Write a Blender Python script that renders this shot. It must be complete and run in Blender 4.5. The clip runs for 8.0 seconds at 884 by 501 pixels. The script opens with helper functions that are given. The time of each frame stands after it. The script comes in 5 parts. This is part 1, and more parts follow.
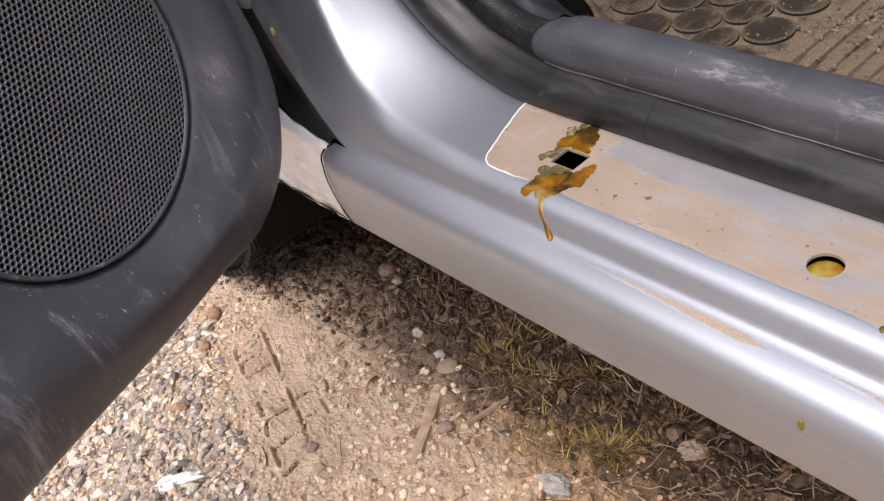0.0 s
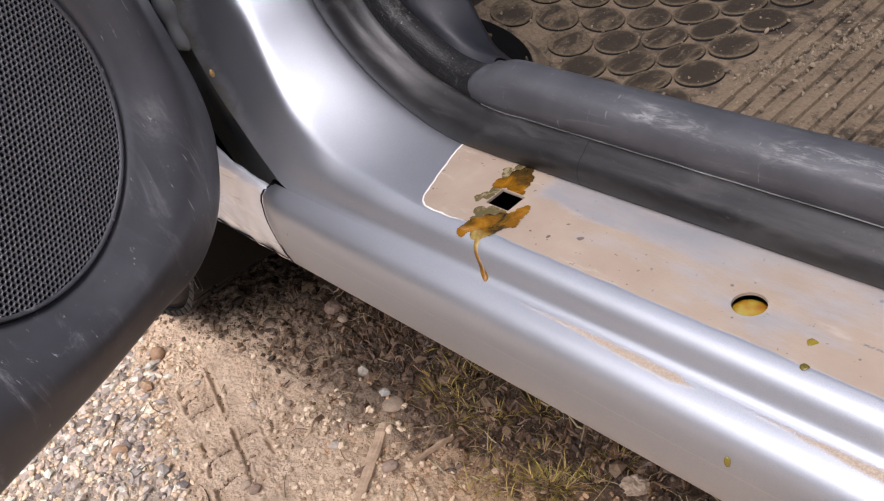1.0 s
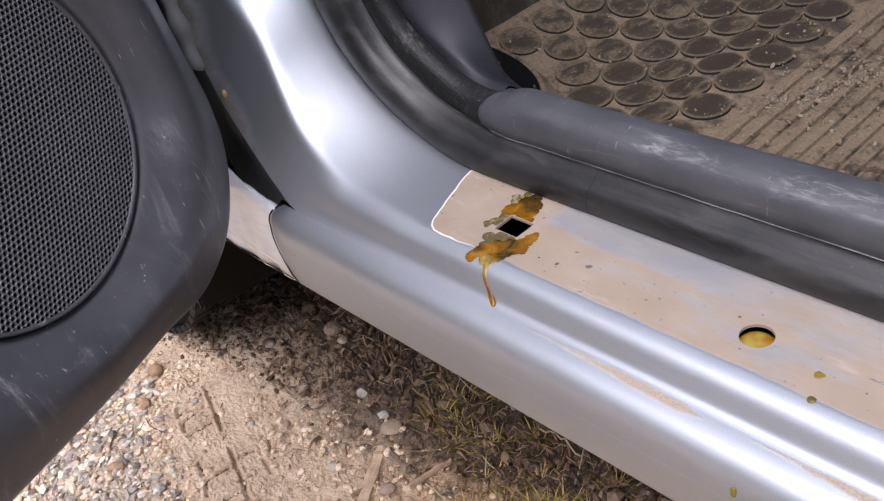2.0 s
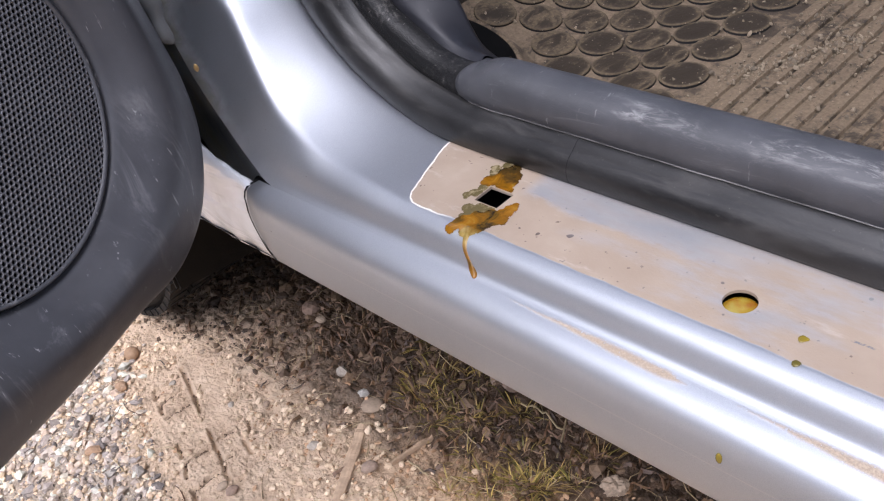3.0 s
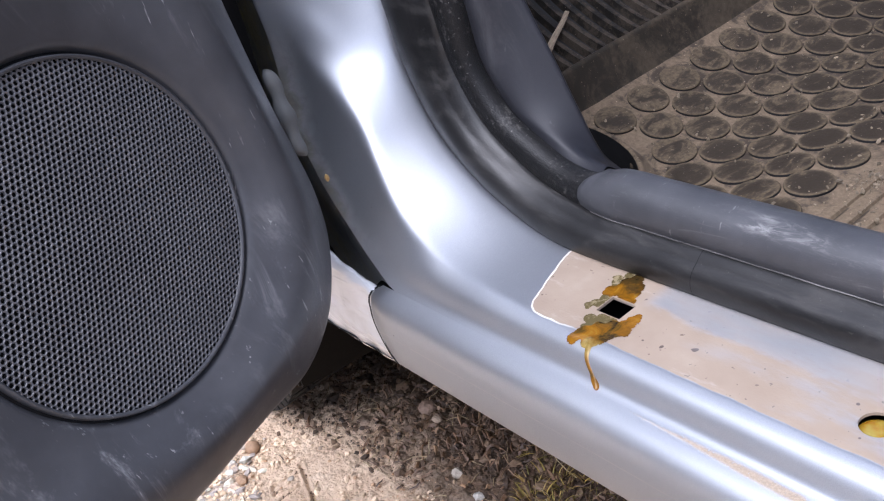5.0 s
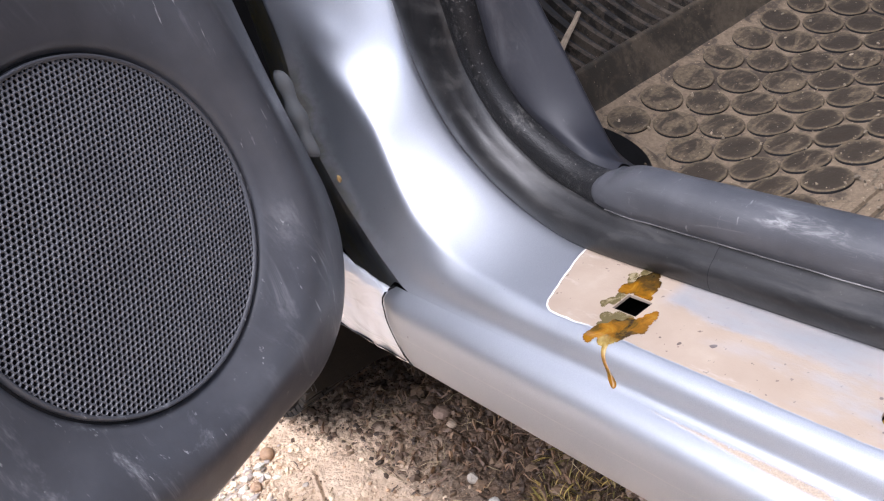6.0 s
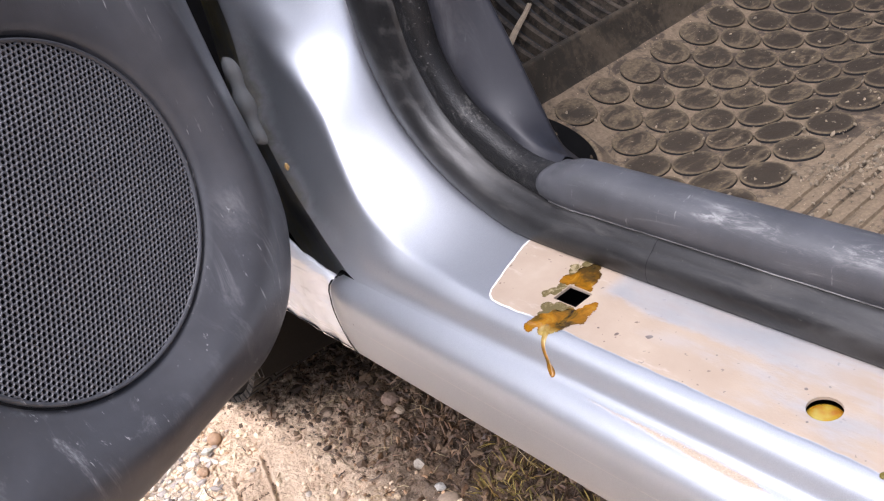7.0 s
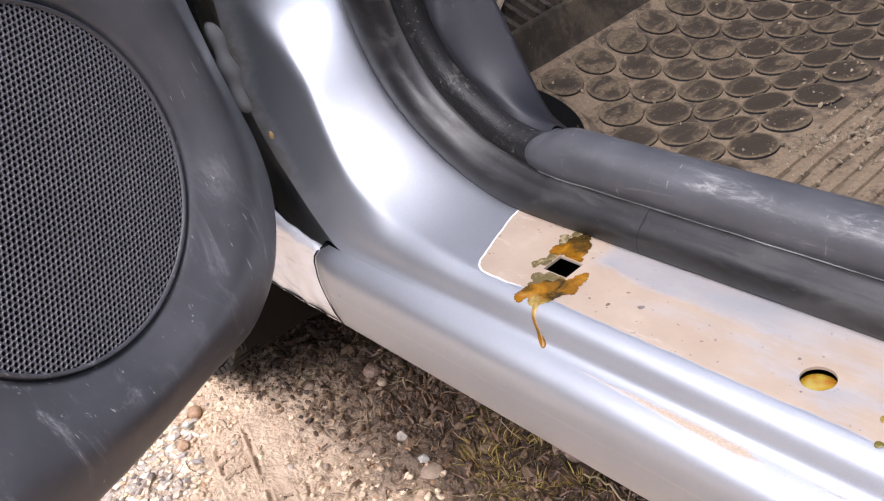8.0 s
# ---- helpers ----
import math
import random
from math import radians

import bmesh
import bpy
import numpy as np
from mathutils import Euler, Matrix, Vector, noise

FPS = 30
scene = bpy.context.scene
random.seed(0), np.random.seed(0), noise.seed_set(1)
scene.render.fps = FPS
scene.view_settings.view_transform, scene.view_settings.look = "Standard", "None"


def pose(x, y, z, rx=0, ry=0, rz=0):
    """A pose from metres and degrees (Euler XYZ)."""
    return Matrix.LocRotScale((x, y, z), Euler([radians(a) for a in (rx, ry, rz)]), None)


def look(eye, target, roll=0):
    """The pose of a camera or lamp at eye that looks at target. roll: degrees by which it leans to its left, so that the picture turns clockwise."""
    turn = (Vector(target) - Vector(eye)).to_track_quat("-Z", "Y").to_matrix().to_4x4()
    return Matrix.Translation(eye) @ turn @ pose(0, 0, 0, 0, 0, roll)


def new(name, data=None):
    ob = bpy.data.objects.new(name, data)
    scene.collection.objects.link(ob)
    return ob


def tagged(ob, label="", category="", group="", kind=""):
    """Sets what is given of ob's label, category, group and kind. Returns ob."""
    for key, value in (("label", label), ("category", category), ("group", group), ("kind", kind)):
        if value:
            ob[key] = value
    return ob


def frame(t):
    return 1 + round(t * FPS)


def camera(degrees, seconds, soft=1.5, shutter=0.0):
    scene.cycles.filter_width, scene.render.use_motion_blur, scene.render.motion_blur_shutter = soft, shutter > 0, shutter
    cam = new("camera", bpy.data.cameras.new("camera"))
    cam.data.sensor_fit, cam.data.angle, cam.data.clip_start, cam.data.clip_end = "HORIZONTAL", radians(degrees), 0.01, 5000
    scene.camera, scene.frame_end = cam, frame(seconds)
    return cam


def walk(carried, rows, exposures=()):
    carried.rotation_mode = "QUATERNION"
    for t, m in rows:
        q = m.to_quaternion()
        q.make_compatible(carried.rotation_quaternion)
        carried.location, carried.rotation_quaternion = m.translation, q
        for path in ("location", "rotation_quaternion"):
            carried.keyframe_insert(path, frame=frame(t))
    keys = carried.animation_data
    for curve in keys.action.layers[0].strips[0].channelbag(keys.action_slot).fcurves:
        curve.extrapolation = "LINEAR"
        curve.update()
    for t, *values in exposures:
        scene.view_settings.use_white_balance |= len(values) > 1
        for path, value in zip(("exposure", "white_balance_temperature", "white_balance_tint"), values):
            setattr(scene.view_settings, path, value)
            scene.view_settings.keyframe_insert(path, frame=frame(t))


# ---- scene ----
cam = camera(49.6, 8.0, soft=1.2)
EXPOSURES = [(0, 0.67, 6150, 18), (1.7, 0.66, 5850, 18), (3.5, 0.84, 5580, 17), (4.5, 0.89, 5400, 17), (6.5, 1.32, 5720, 17), (8.0, 1.21, 5850, 18)]
PATH = [
    (0, (0.19, -0.283, 0.684), (-1.178, 0.524, -0.532), -18.0),
    (0.3, (0.199, -0.283, 0.679), (-1.115, 0.477, -0.464), -18.9),
    (0.5, (0.201, -0.282, 0.678), (-1.133, 0.556, -0.554), -18.2),
    (0.8, (0.2, -0.277, 0.683), (-1.032, 0.576, -0.486), -16.4),
    (1, (0.199, -0.275, 0.687), (-1.13, 0.638, -0.496), -16.0),
    (1.2, (0.199, -0.275, 0.688), (-1.087, 0.588, -0.412), -16.1),
    (1.5, (0.199, -0.278, 0.689), (-1.15, 0.655, -0.455), -15.3),
    (1.7, (0.198, -0.282, 0.693), (-1.153, 0.656, -0.445), -14.4),
    (2.8, (0.191, -0.284, 0.685), (-1.033, 0.638, -0.439), -13.9),
    (3, (0.191, -0.284, 0.684), (-1.097, 0.679, -0.504), -14.2),
    (3.3, (0.193, -0.283, 0.686), (-1.017, 0.654, -0.44), -13.7),
    (3.5, (0.196, -0.282, 0.687), (-1.1, 0.689, -0.486), -14.2),
    (3.8, (0.2, -0.28, 0.685), (-1.059, 0.609, -0.425), -15.3),
    (4, (0.201, -0.28, 0.684), (-1.12, 0.662, -0.486), -15.4),
    (4.2, (0.197, -0.28, 0.685), (-1.064, 0.625, -0.411), -15.5),
    (4.3, (0.193, -0.281, 0.687), (-1.107, 0.608, -0.377), -16.1),
    (4.5, (0.189, -0.283, 0.693), (-1.252, 0.621, -0.359), -16.7),
    (4.7, (0.19, -0.287, 0.7), (-1.284, 0.605, -0.316), -16.5),
    (5.8, (0.187, -0.285, 0.69), (-1.331, 0.607, -0.258), -17.2),
    (6, (0.187, -0.288, 0.69), (-1.331, 0.595, -0.267), -17.5),
    (6.3, (0.187, -0.287, 0.693), (-1.243, 0.564, -0.223), -16.9),
    (6.5, (0.188, -0.286, 0.694), (-1.31, 0.617, -0.274), -16.4),
    (6.8, (0.193, -0.285, 0.694), (-1.212, 0.581, -0.247), -16.0),
    (7, (0.196, -0.285, 0.694), (-1.257, 0.652, -0.311), -15.5),
    (7.3, (0.194, -0.288, 0.693), (-1.177, 0.619, -0.259), -15.3),
    (7.5, (0.192, -0.29, 0.692), (-1.257, 0.656, -0.313), -15.6),
    (8, (0.186, -0.289, 0.69), (-1.219, 0.659, -0.371), -14.8),
]
walk(cam, [(t, look(eye, target, roll)) for t, eye, target, roll in PATH], EXPOSURES)

# ---- world and light ----
world = bpy.data.worlds.new("overcast_sky")
scene.world = world
world.use_nodes = True
wn, wl = world.node_tree.nodes, world.node_tree.links
sky = wn.new("ShaderNodeTexSky")
sky.sky_type = "NISHITA"
sky.sun_disc = False
SUN_ELEVATION, SUN_AZIMUTH = radians(64), radians(160)
sky.sun_elevation, sky.sun_rotation = SUN_ELEVATION, SUN_AZIMUTH
sky.air_density, sky.dust_density, sky.ozone_density = 1.0, 7.0, 0.5
haze = wn.new("ShaderNodeHueSaturation")
haze.inputs["Saturation"].default_value = 0.65
wl.new(sky.outputs["Color"], haze.inputs["Color"])
wl.new(haze.outputs["Color"], wn["Background"].inputs["Color"])
wn["Background"].inputs["Strength"].default_value = 0.125
sun = new("sun", bpy.data.lights.new("sun", "SUN"))
sun.data.energy, sun.data.angle, sun.data.color = 1.75, radians(58), (1.0, 0.96, 0.90)
toward = Vector((math.sin(SUN_AZIMUTH) * math.cos(SUN_ELEVATION), math.cos(SUN_AZIMUTH) * math.cos(SUN_ELEVATION), math.sin(SUN_ELEVATION)))
sun.matrix_world = look(toward * 20, (0, 0, 0))


# ---- materials ----
class Mat:
    """A small builder for node materials in world coordinates."""

    def __init__(self, name, rough=0.5, metal=0.0, **inputs):
        self.m = bpy.data.materials.new(name)
        self.m.use_nodes = True
        self.n, self.l = self.m.node_tree.nodes, self.m.node_tree.links
        self.b = self.n["Principled BSDF"]
        self.set("Roughness", rough)
        self.set("Metallic", metal)
        for k, v in inputs.items():
            self.set(k.replace("_", " "), v)
        self.pos = self.n.new("ShaderNodeNewGeometry").outputs["Position"]

    def set(self, key, v):
        if isinstance(v, bpy.types.NodeSocket):
            self.l.new(v, self.b.inputs[key])
        else:
            self.b.inputs[key].default_value = (*v, 1) if isinstance(v, tuple) and len(v) == 3 else v
        return self

    def put(self, socket, v):
        if isinstance(v, bpy.types.NodeSocket):
            self.l.new(v, socket)
        else:
            socket.default_value = (*v, 1) if isinstance(v, tuple) and len(v) == 3 and len(socket.default_value) == 4 else v

    def noise(self, scale, detail=4.0, rough=0.55, at=None, stretch=None, warp=0.0):
        n = self.n.new("ShaderNodeTexNoise")
        src = at or self.pos
        if stretch:
            mp = self.n.new("ShaderNodeMapping")
            mp.inputs["Scale"].default_value = stretch
            self.l.new(src, mp.inputs["Vector"])
            src = mp.outputs["Vector"]
        self.l.new(src, n.inputs["Vector"])
        n.inputs["Scale"].default_value, n.inputs["Detail"].default_value, n.inputs["Roughness"].default_value = scale, detail, rough
        n.inputs["Distortion"].default_value = warp
        return n.outputs["Fac"]

    def ramp(self, fac, *stops):
        n = self.n.new("ShaderNodeValToRGB")
        e = n.color_ramp.elements
        while len(e) < len(stops):
            e.new(0.5)
        for s, (p, c) in zip(e, stops):
            s.position, s.color = p, (*c, 1) if isinstance(c, tuple) else (c, c, c, 1)
        self.l.new(fac, n.inputs["Fac"])
        return n.outputs["Color"]

    def math(self, op, a, b=0.0, c=None):
        n = self.n.new("ShaderNodeMath")
        n.operation = op
        for i, v in enumerate((a, b, c)):
            if v is not None:
                self.put(n.inputs[i], v)
        return n.outputs[0]

    def step(self, v, lo, hi):
        n = self.n.new("ShaderNodeMapRange")
        n.interpolation_type = "SMOOTHSTEP"
        self.put(n.inputs["Value"], v)
        n.inputs["From Min"].default_value, n.inputs["From Max"].default_value = lo, hi
        return n.outputs["Result"]

    def mix(self, fac, a, b, mode="MIX"):
        n = self.n.new("ShaderNodeMix")
        n.data_type, n.blend_type = "RGBA", mode
        self.put(n.inputs["Factor"], fac)
        self.put(n.inputs[6], a)
        self.put(n.inputs[7], b)
        return n.outputs[2]

    def xyz(self):
        n = self.n.new("ShaderNodeSeparateXYZ")
        self.l.new(self.pos, n.inputs[0])
        return n.outputs

    def rand(self):
        return self.n.new("ShaderNodeObjectInfo").outputs["Random"]

    def island(self):
        return self.n.new("ShaderNodeNewGeometry").outputs["Random Per Island"]

    def bump(self, height, strength=0.3, dist=0.002):
        n = self.n.new("ShaderNodeBump")
        n.inputs["Strength"].default_value, n.inputs["Distance"].default_value = strength, dist
        self.l.new(height, n.inputs["Height"])
        old = self.b.inputs["Normal"].links
        if old:
            self.l.new(old[0].from_socket, n.inputs["Normal"])
        self.l.new(n.outputs["Normal"], self.b.inputs["Normal"])
        return self


def silver_paint():
    """Silver metallic paint; the sill's top is worn to a tan film with a white rim, and dust lies in two streaks."""
    k = Mat("silver_paint", 0.34, 0.9, Coat_Weight=0.15, Coat_Roughness=0.15)
    x, y, z = k.xyz()
    base = k.ramp(k.noise(14, 3), (0.3, (0.357, 0.379, 0.415)), (0.7, (0.388, 0.410, 0.446)))
    flake = k.noise(2500, 1)
    base = k.mix(0.12, base, k.ramp(flake, (0.3, 0.3), (0.7, 0.9)))
    # the tan film: a rounded box on the flat top
    wob = k.math("MULTIPLY", k.math("SUBTRACT", k.noise(60, 3), 0.5), 0.004)
    xx = k.math("ADD", x, wob)
    yy = k.math("ADD", y, wob)
    # front edge slants back towards the outer corner
    front = k.math("SUBTRACT", xx, k.math("MULTIPLY_ADD", yy, -0.35, -0.2165))
    dx = k.math("MAXIMUM", k.math("SUBTRACT", 0.012, front), 0.0)
    dy = k.math("MAXIMUM", k.math("SUBTRACT", 0.0155, yy), 0.0)
    corner = k.math("SUBTRACT", 0.012, k.math("SQRT", k.math("ADD", k.math("MULTIPLY", dx, dx), k.math("MULTIPLY", dy, dy))))
    top = k.step(z, 0.3565, 0.3585)
    film = k.math("MULTIPLY", k.step(corner, 0.0, 0.0012), top)
    rim = k.math("MULTIPLY", k.math("MULTIPLY", k.step(corner, -0.0007, -0.0001), k.step(corner, 0.0009, 0.0003)), top)
    rim = k.math("MULTIPLY", rim, k.step(x, -0.165, -0.2))
    # the film thins out in cloudy patches, more towards the rear and along the seal
    thin = k.noise(26, 5, 0.6, stretch=(0.45, 1.6, 1))
    keep = k.math("SUBTRACT", 1.0, k.math("MULTIPLY", k.math("MULTIPLY", k.step(thin, 0.48, 0.74), 0.6), k.step(x, -0.17, 0.0)))
    film = k.math("MULTIPLY", film, k.math("MULTIPLY", keep, 0.92))
    # scraped bare beside the seal
    ragged = k.math("MULTIPLY_ADD", k.math("SUBTRACT", k.noise(48, 5, 0.7, stretch=(0.5, 1.3, 1)), 0.5), 0.030, y)
    bare = k.math("MULTIPLY", k.step(ragged, 0.038, 0.047), k.math("MULTIPLY", k.step(x, -0.162, -0.147), k.step(x, 0.02, -0.05)))
    bare = k.math("MULTIPLY", bare, k.math("MULTIPLY_ADD", k.noise(70, 4, 0.6, stretch=(0.4, 1.5, 1)), 0.9, 0.15))
    film = k.math("MULTIPLY", film, k.math("SUBTRACT", 1.0, bare))
    tan = k.ramp(k.noise(36.9, 4.1, 0.533), (0.3, (0.246, 0.182, 0.124)), (0.6, (0.281, 0.214, 0.151)), (0.8, (0.321, 0.257, 0.189)))
    tan = k.mix(k.step(k.noise(230, 2), 0.70, 0.72), tan, (0.10, 0.062, 0.034))
    tan = k.mix(k.step(k.noise(95, 1, 0.4), 0.745, 0.755), tan, (0.05, 0.026, 0.012))
    # white scuffs in the film
    scuff = k.math("MULTIPLY", k.step(k.noise(55, 5, 0.7, stretch=(0.35, 1.5, 1)), 0.6, 0.7), film)
    tan = k.mix(k.math("MULTIPLY", scuff, 0.14), tan, (0.74, 0.72, 0.69))
    # a short grey scrape in the film
    sx, sy = k.math("SUBTRACT", x, 0.0602), k.math("SUBTRACT", y, 0.0288)
    scrape = k.math("MULTIPLY", k.step(k.math("ABSOLUTE", sx), 0.0062, 0.0040), k.step(k.math("ABSOLUTE", k.math("ADD", sy, k.math("MULTIPLY", wob, 0.4))), 0.0009, 0.0004))
    tan = k.mix(k.math("MULTIPLY", scrape, k.step(k.noise(500, 3), 0.38, 0.52)), tan, (0.10, 0.10, 0.11))
    col = k.mix(film, base, tan)
    col = k.mix(k.math("MULTIPLY", rim, 0.8), col, (0.78, 0.73, 0.64))
    # two streaks of sandy dust behind the crease
    grit = k.noise(900, 2)

    def streak(x0, x1, y0):
        along = k.math("DIVIDE", k.math("SUBTRACT", x, x0), x1 - x0)
        width = k.math("MULTIPLY", k.step(along, 0.0, 0.8), k.step(along, 1.05, 0.92))
        off = k.math("ABSOLUTE", k.math("SUBTRACT", k.math("ADD", y, k.math("MULTIPLY", wob, 0.5)), k.math("MULTIPLY_ADD", along, -0.0015, y0)))
        return k.math("MULTIPLY", k.step(k.math("SUBTRACT", off, k.math("MULTIPLY", width, 0.0027)), 0.0012, -0.0016), k.step(width, 0.0, 0.06))

    dust = k.math("MAXIMUM", streak(-0.125, -0.004, -0.0190), streak(0.018, 0.11, -0.0190))
    dust = k.math("MULTIPLY", dust, k.step(k.math("ADD", grit, k.math("MULTIPLY", dust, 0.20)), 0.43, 0.58))
    col = k.mix(dust, col, k.ramp(grit, (0.35, (0.225, 0.175, 0.125)), (0.65, (0.33, 0.268, 0.20))))
    # a hairline scratch and a few dark nicks on the rocker's face
    low = k.math("ABSOLUTE", k.math("SUBTRACT", k.math("ADD", z, k.math("MULTIPLY", wob, 0.25)), 0.3165))
    hair = k.math("MULTIPLY", k.step(low, 0.0006, 0.0002), k.step(k.noise(35, 4, 0.7), 0.30, 0.50))
    col = k.mix(k.math("MULTIPLY", hair, 0.2), col, (0.75, 0.70, 0.62))
    col = k.mix(k.step(k.noise(170, 2, 0.5, stretch=(0.6, 1, 1)), 0.795, 0.81), col, (0.12, 0.115, 0.115))
    # grimy olive-brown film and painted shade along the pillar's margin in the hinge gap
    margin = k.ramp(k.math("DIVIDE", k.math("SUBTRACT", z, 0.36), 0.18), (0.0, 0.385), (0.068, 0.4127), (0.23, 0.4475), (0.43, 0.4769), (0.69, 0.4868), (0.97, 0.4887))
    inside = k.math("ADD", x, margin)
    blotch = k.math("MULTIPLY_ADD", k.math("SUBTRACT", k.noise(38, 6, 0.65, warp=0.5), 0.5), 0.050, inside)
    grime_shade = k.math("MULTIPLY", k.math("MULTIPLY", k.step(blotch, 0.026, -0.004), k.step(inside, -0.03, -0.02)), k.math("MULTIPLY", k.step(z, 0.53, 0.46), k.step(z, 0.352, 0.380)))
    grime_shade = k.math("MULTIPLY", grime_shade, 0.8)
    col = k.mix(grime_shade, col, k.ramp(k.noise(150, 5, 0.7), (0.35, (0.034, 0.029, 0.013)), (0.65, (0.105, 0.088, 0.046))))
    dull = k.math("MAXIMUM", k.math("MAXIMUM", film, grime_shade), k.math("MAXIMUM", dust, rim))
    k.set("Base Color", col)
    k.set("Metallic", k.math("MULTIPLY", k.math("SUBTRACT", 1.0, dull), 0.9))
    k.set("Coat Weight", k.math("MULTIPLY", k.math("SUBTRACT", 1.0, dull), 0.15))
    k.set("Roughness", k.math("ADD", k.math("MULTIPLY_ADD", k.noise(90, 4), 0.06, 0.45), k.math("MULTIPLY", dull, 0.26)))
    return k.bump(k.math("MULTIPLY", k.math("ADD", dust, k.math("MULTIPLY", film, 0.4)), k.noise(700, 3)), 0.5, 0.0006).m


def film_over_silver():
    k = Mat("creased_film", 0.24, 0.15, Coat_Weight=0.8, Coat_Roughness=0.05)
    k.set("Base Color", k.ramp(k.noise(30, 3), (0.3, (0.78, 0.79, 0.81)), (0.7, (0.90, 0.91, 0.93))))
    return k.bump(k.noise(42, 3, 0.5, stretch=(0.35, 1.3, 1.3), warp=0.8), 0.9, 0.0050).m


def plain_plastic(name, dark, light, rough, grain=900, scratch=0.0, rubber=False):
    k = Mat(name, rough)
    col = k.ramp(k.noise(22, 5, 0.6), (0.3, dark), (0.75, light))
    if scratch:
        lines = k.noise(30, 6, 0.75, stretch=(1.0, 1.0, 0.2), warp=0.5)
        marks = k.math("MULTIPLY", k.math("MULTIPLY", k.step(lines, 0.5, 0.74), 0.55), k.step(k.noise(8, 2), 0.42, 0.62))
        col = k.mix(k.math("MULTIPLY", marks, scratch), col, (0.42, 0.42, 0.43))
        fine = k.noise(160, 3, 0.7, stretch=(1.2, 1.2, 0.12), warp=0.3)
        col = k.mix(k.math("MULTIPLY", k.step(fine, 0.65, 0.74), scratch * 0.35), col, (0.45, 0.45, 0.45))
    k.set("Base Color", col)
    k.set("Specular IOR Level", 0.3)
    k.set("Roughness", k.math("MULTIPLY_ADD", k.noise(70, 4), 0.18, rough - 0.09))
    return k.bump(k.noise(grain, 3), 0.25, 0.0004).m


def dusty(name, dark, dust_col, amount, rough=0.75, scale=60, specks=True):
    """Dark rubber with tan dust lying on it in patches, rubbed off in smears."""
    k = Mat(name, rough)
    field = k.math("ADD", k.noise(scale, 8, 0.72, warp=0.4), k.math("MULTIPLY", k.noise(scale * 0.22, 3), 0.5))
    film = k.step(field, 0.97 - amount * 0.5, 1.14 - amount * 0.5)
    col = k.mix(film, dark, k.ramp(k.noise(scale * 6, 5, 0.7), (0.3, tuple(c * 0.6 for c in dust_col)), (0.7, dust_col)))
    if specks:
        col = k.mix(k.step(k.noise(420, 2), 0.70, 0.75), col, tuple(min(1, c * 2.0) for c in dust_col))
        col = k.mix(k.math("MULTIPLY", k.step(k.noise(150, 4, 0.7), 0.62, 0.72), 0.4), col, dark)
    k.set("Base Color", col)
    k.set("Specular IOR Level", 0.2)
    k.set("Roughness", k.math("MULTIPLY_ADD", film, 0.25, rough - 0.2))
    return k.bump(k.noise(scale * 4, 5), 0.35, 0.0012).bump(k.noise(600, 4), 0.35, 0.0006).m


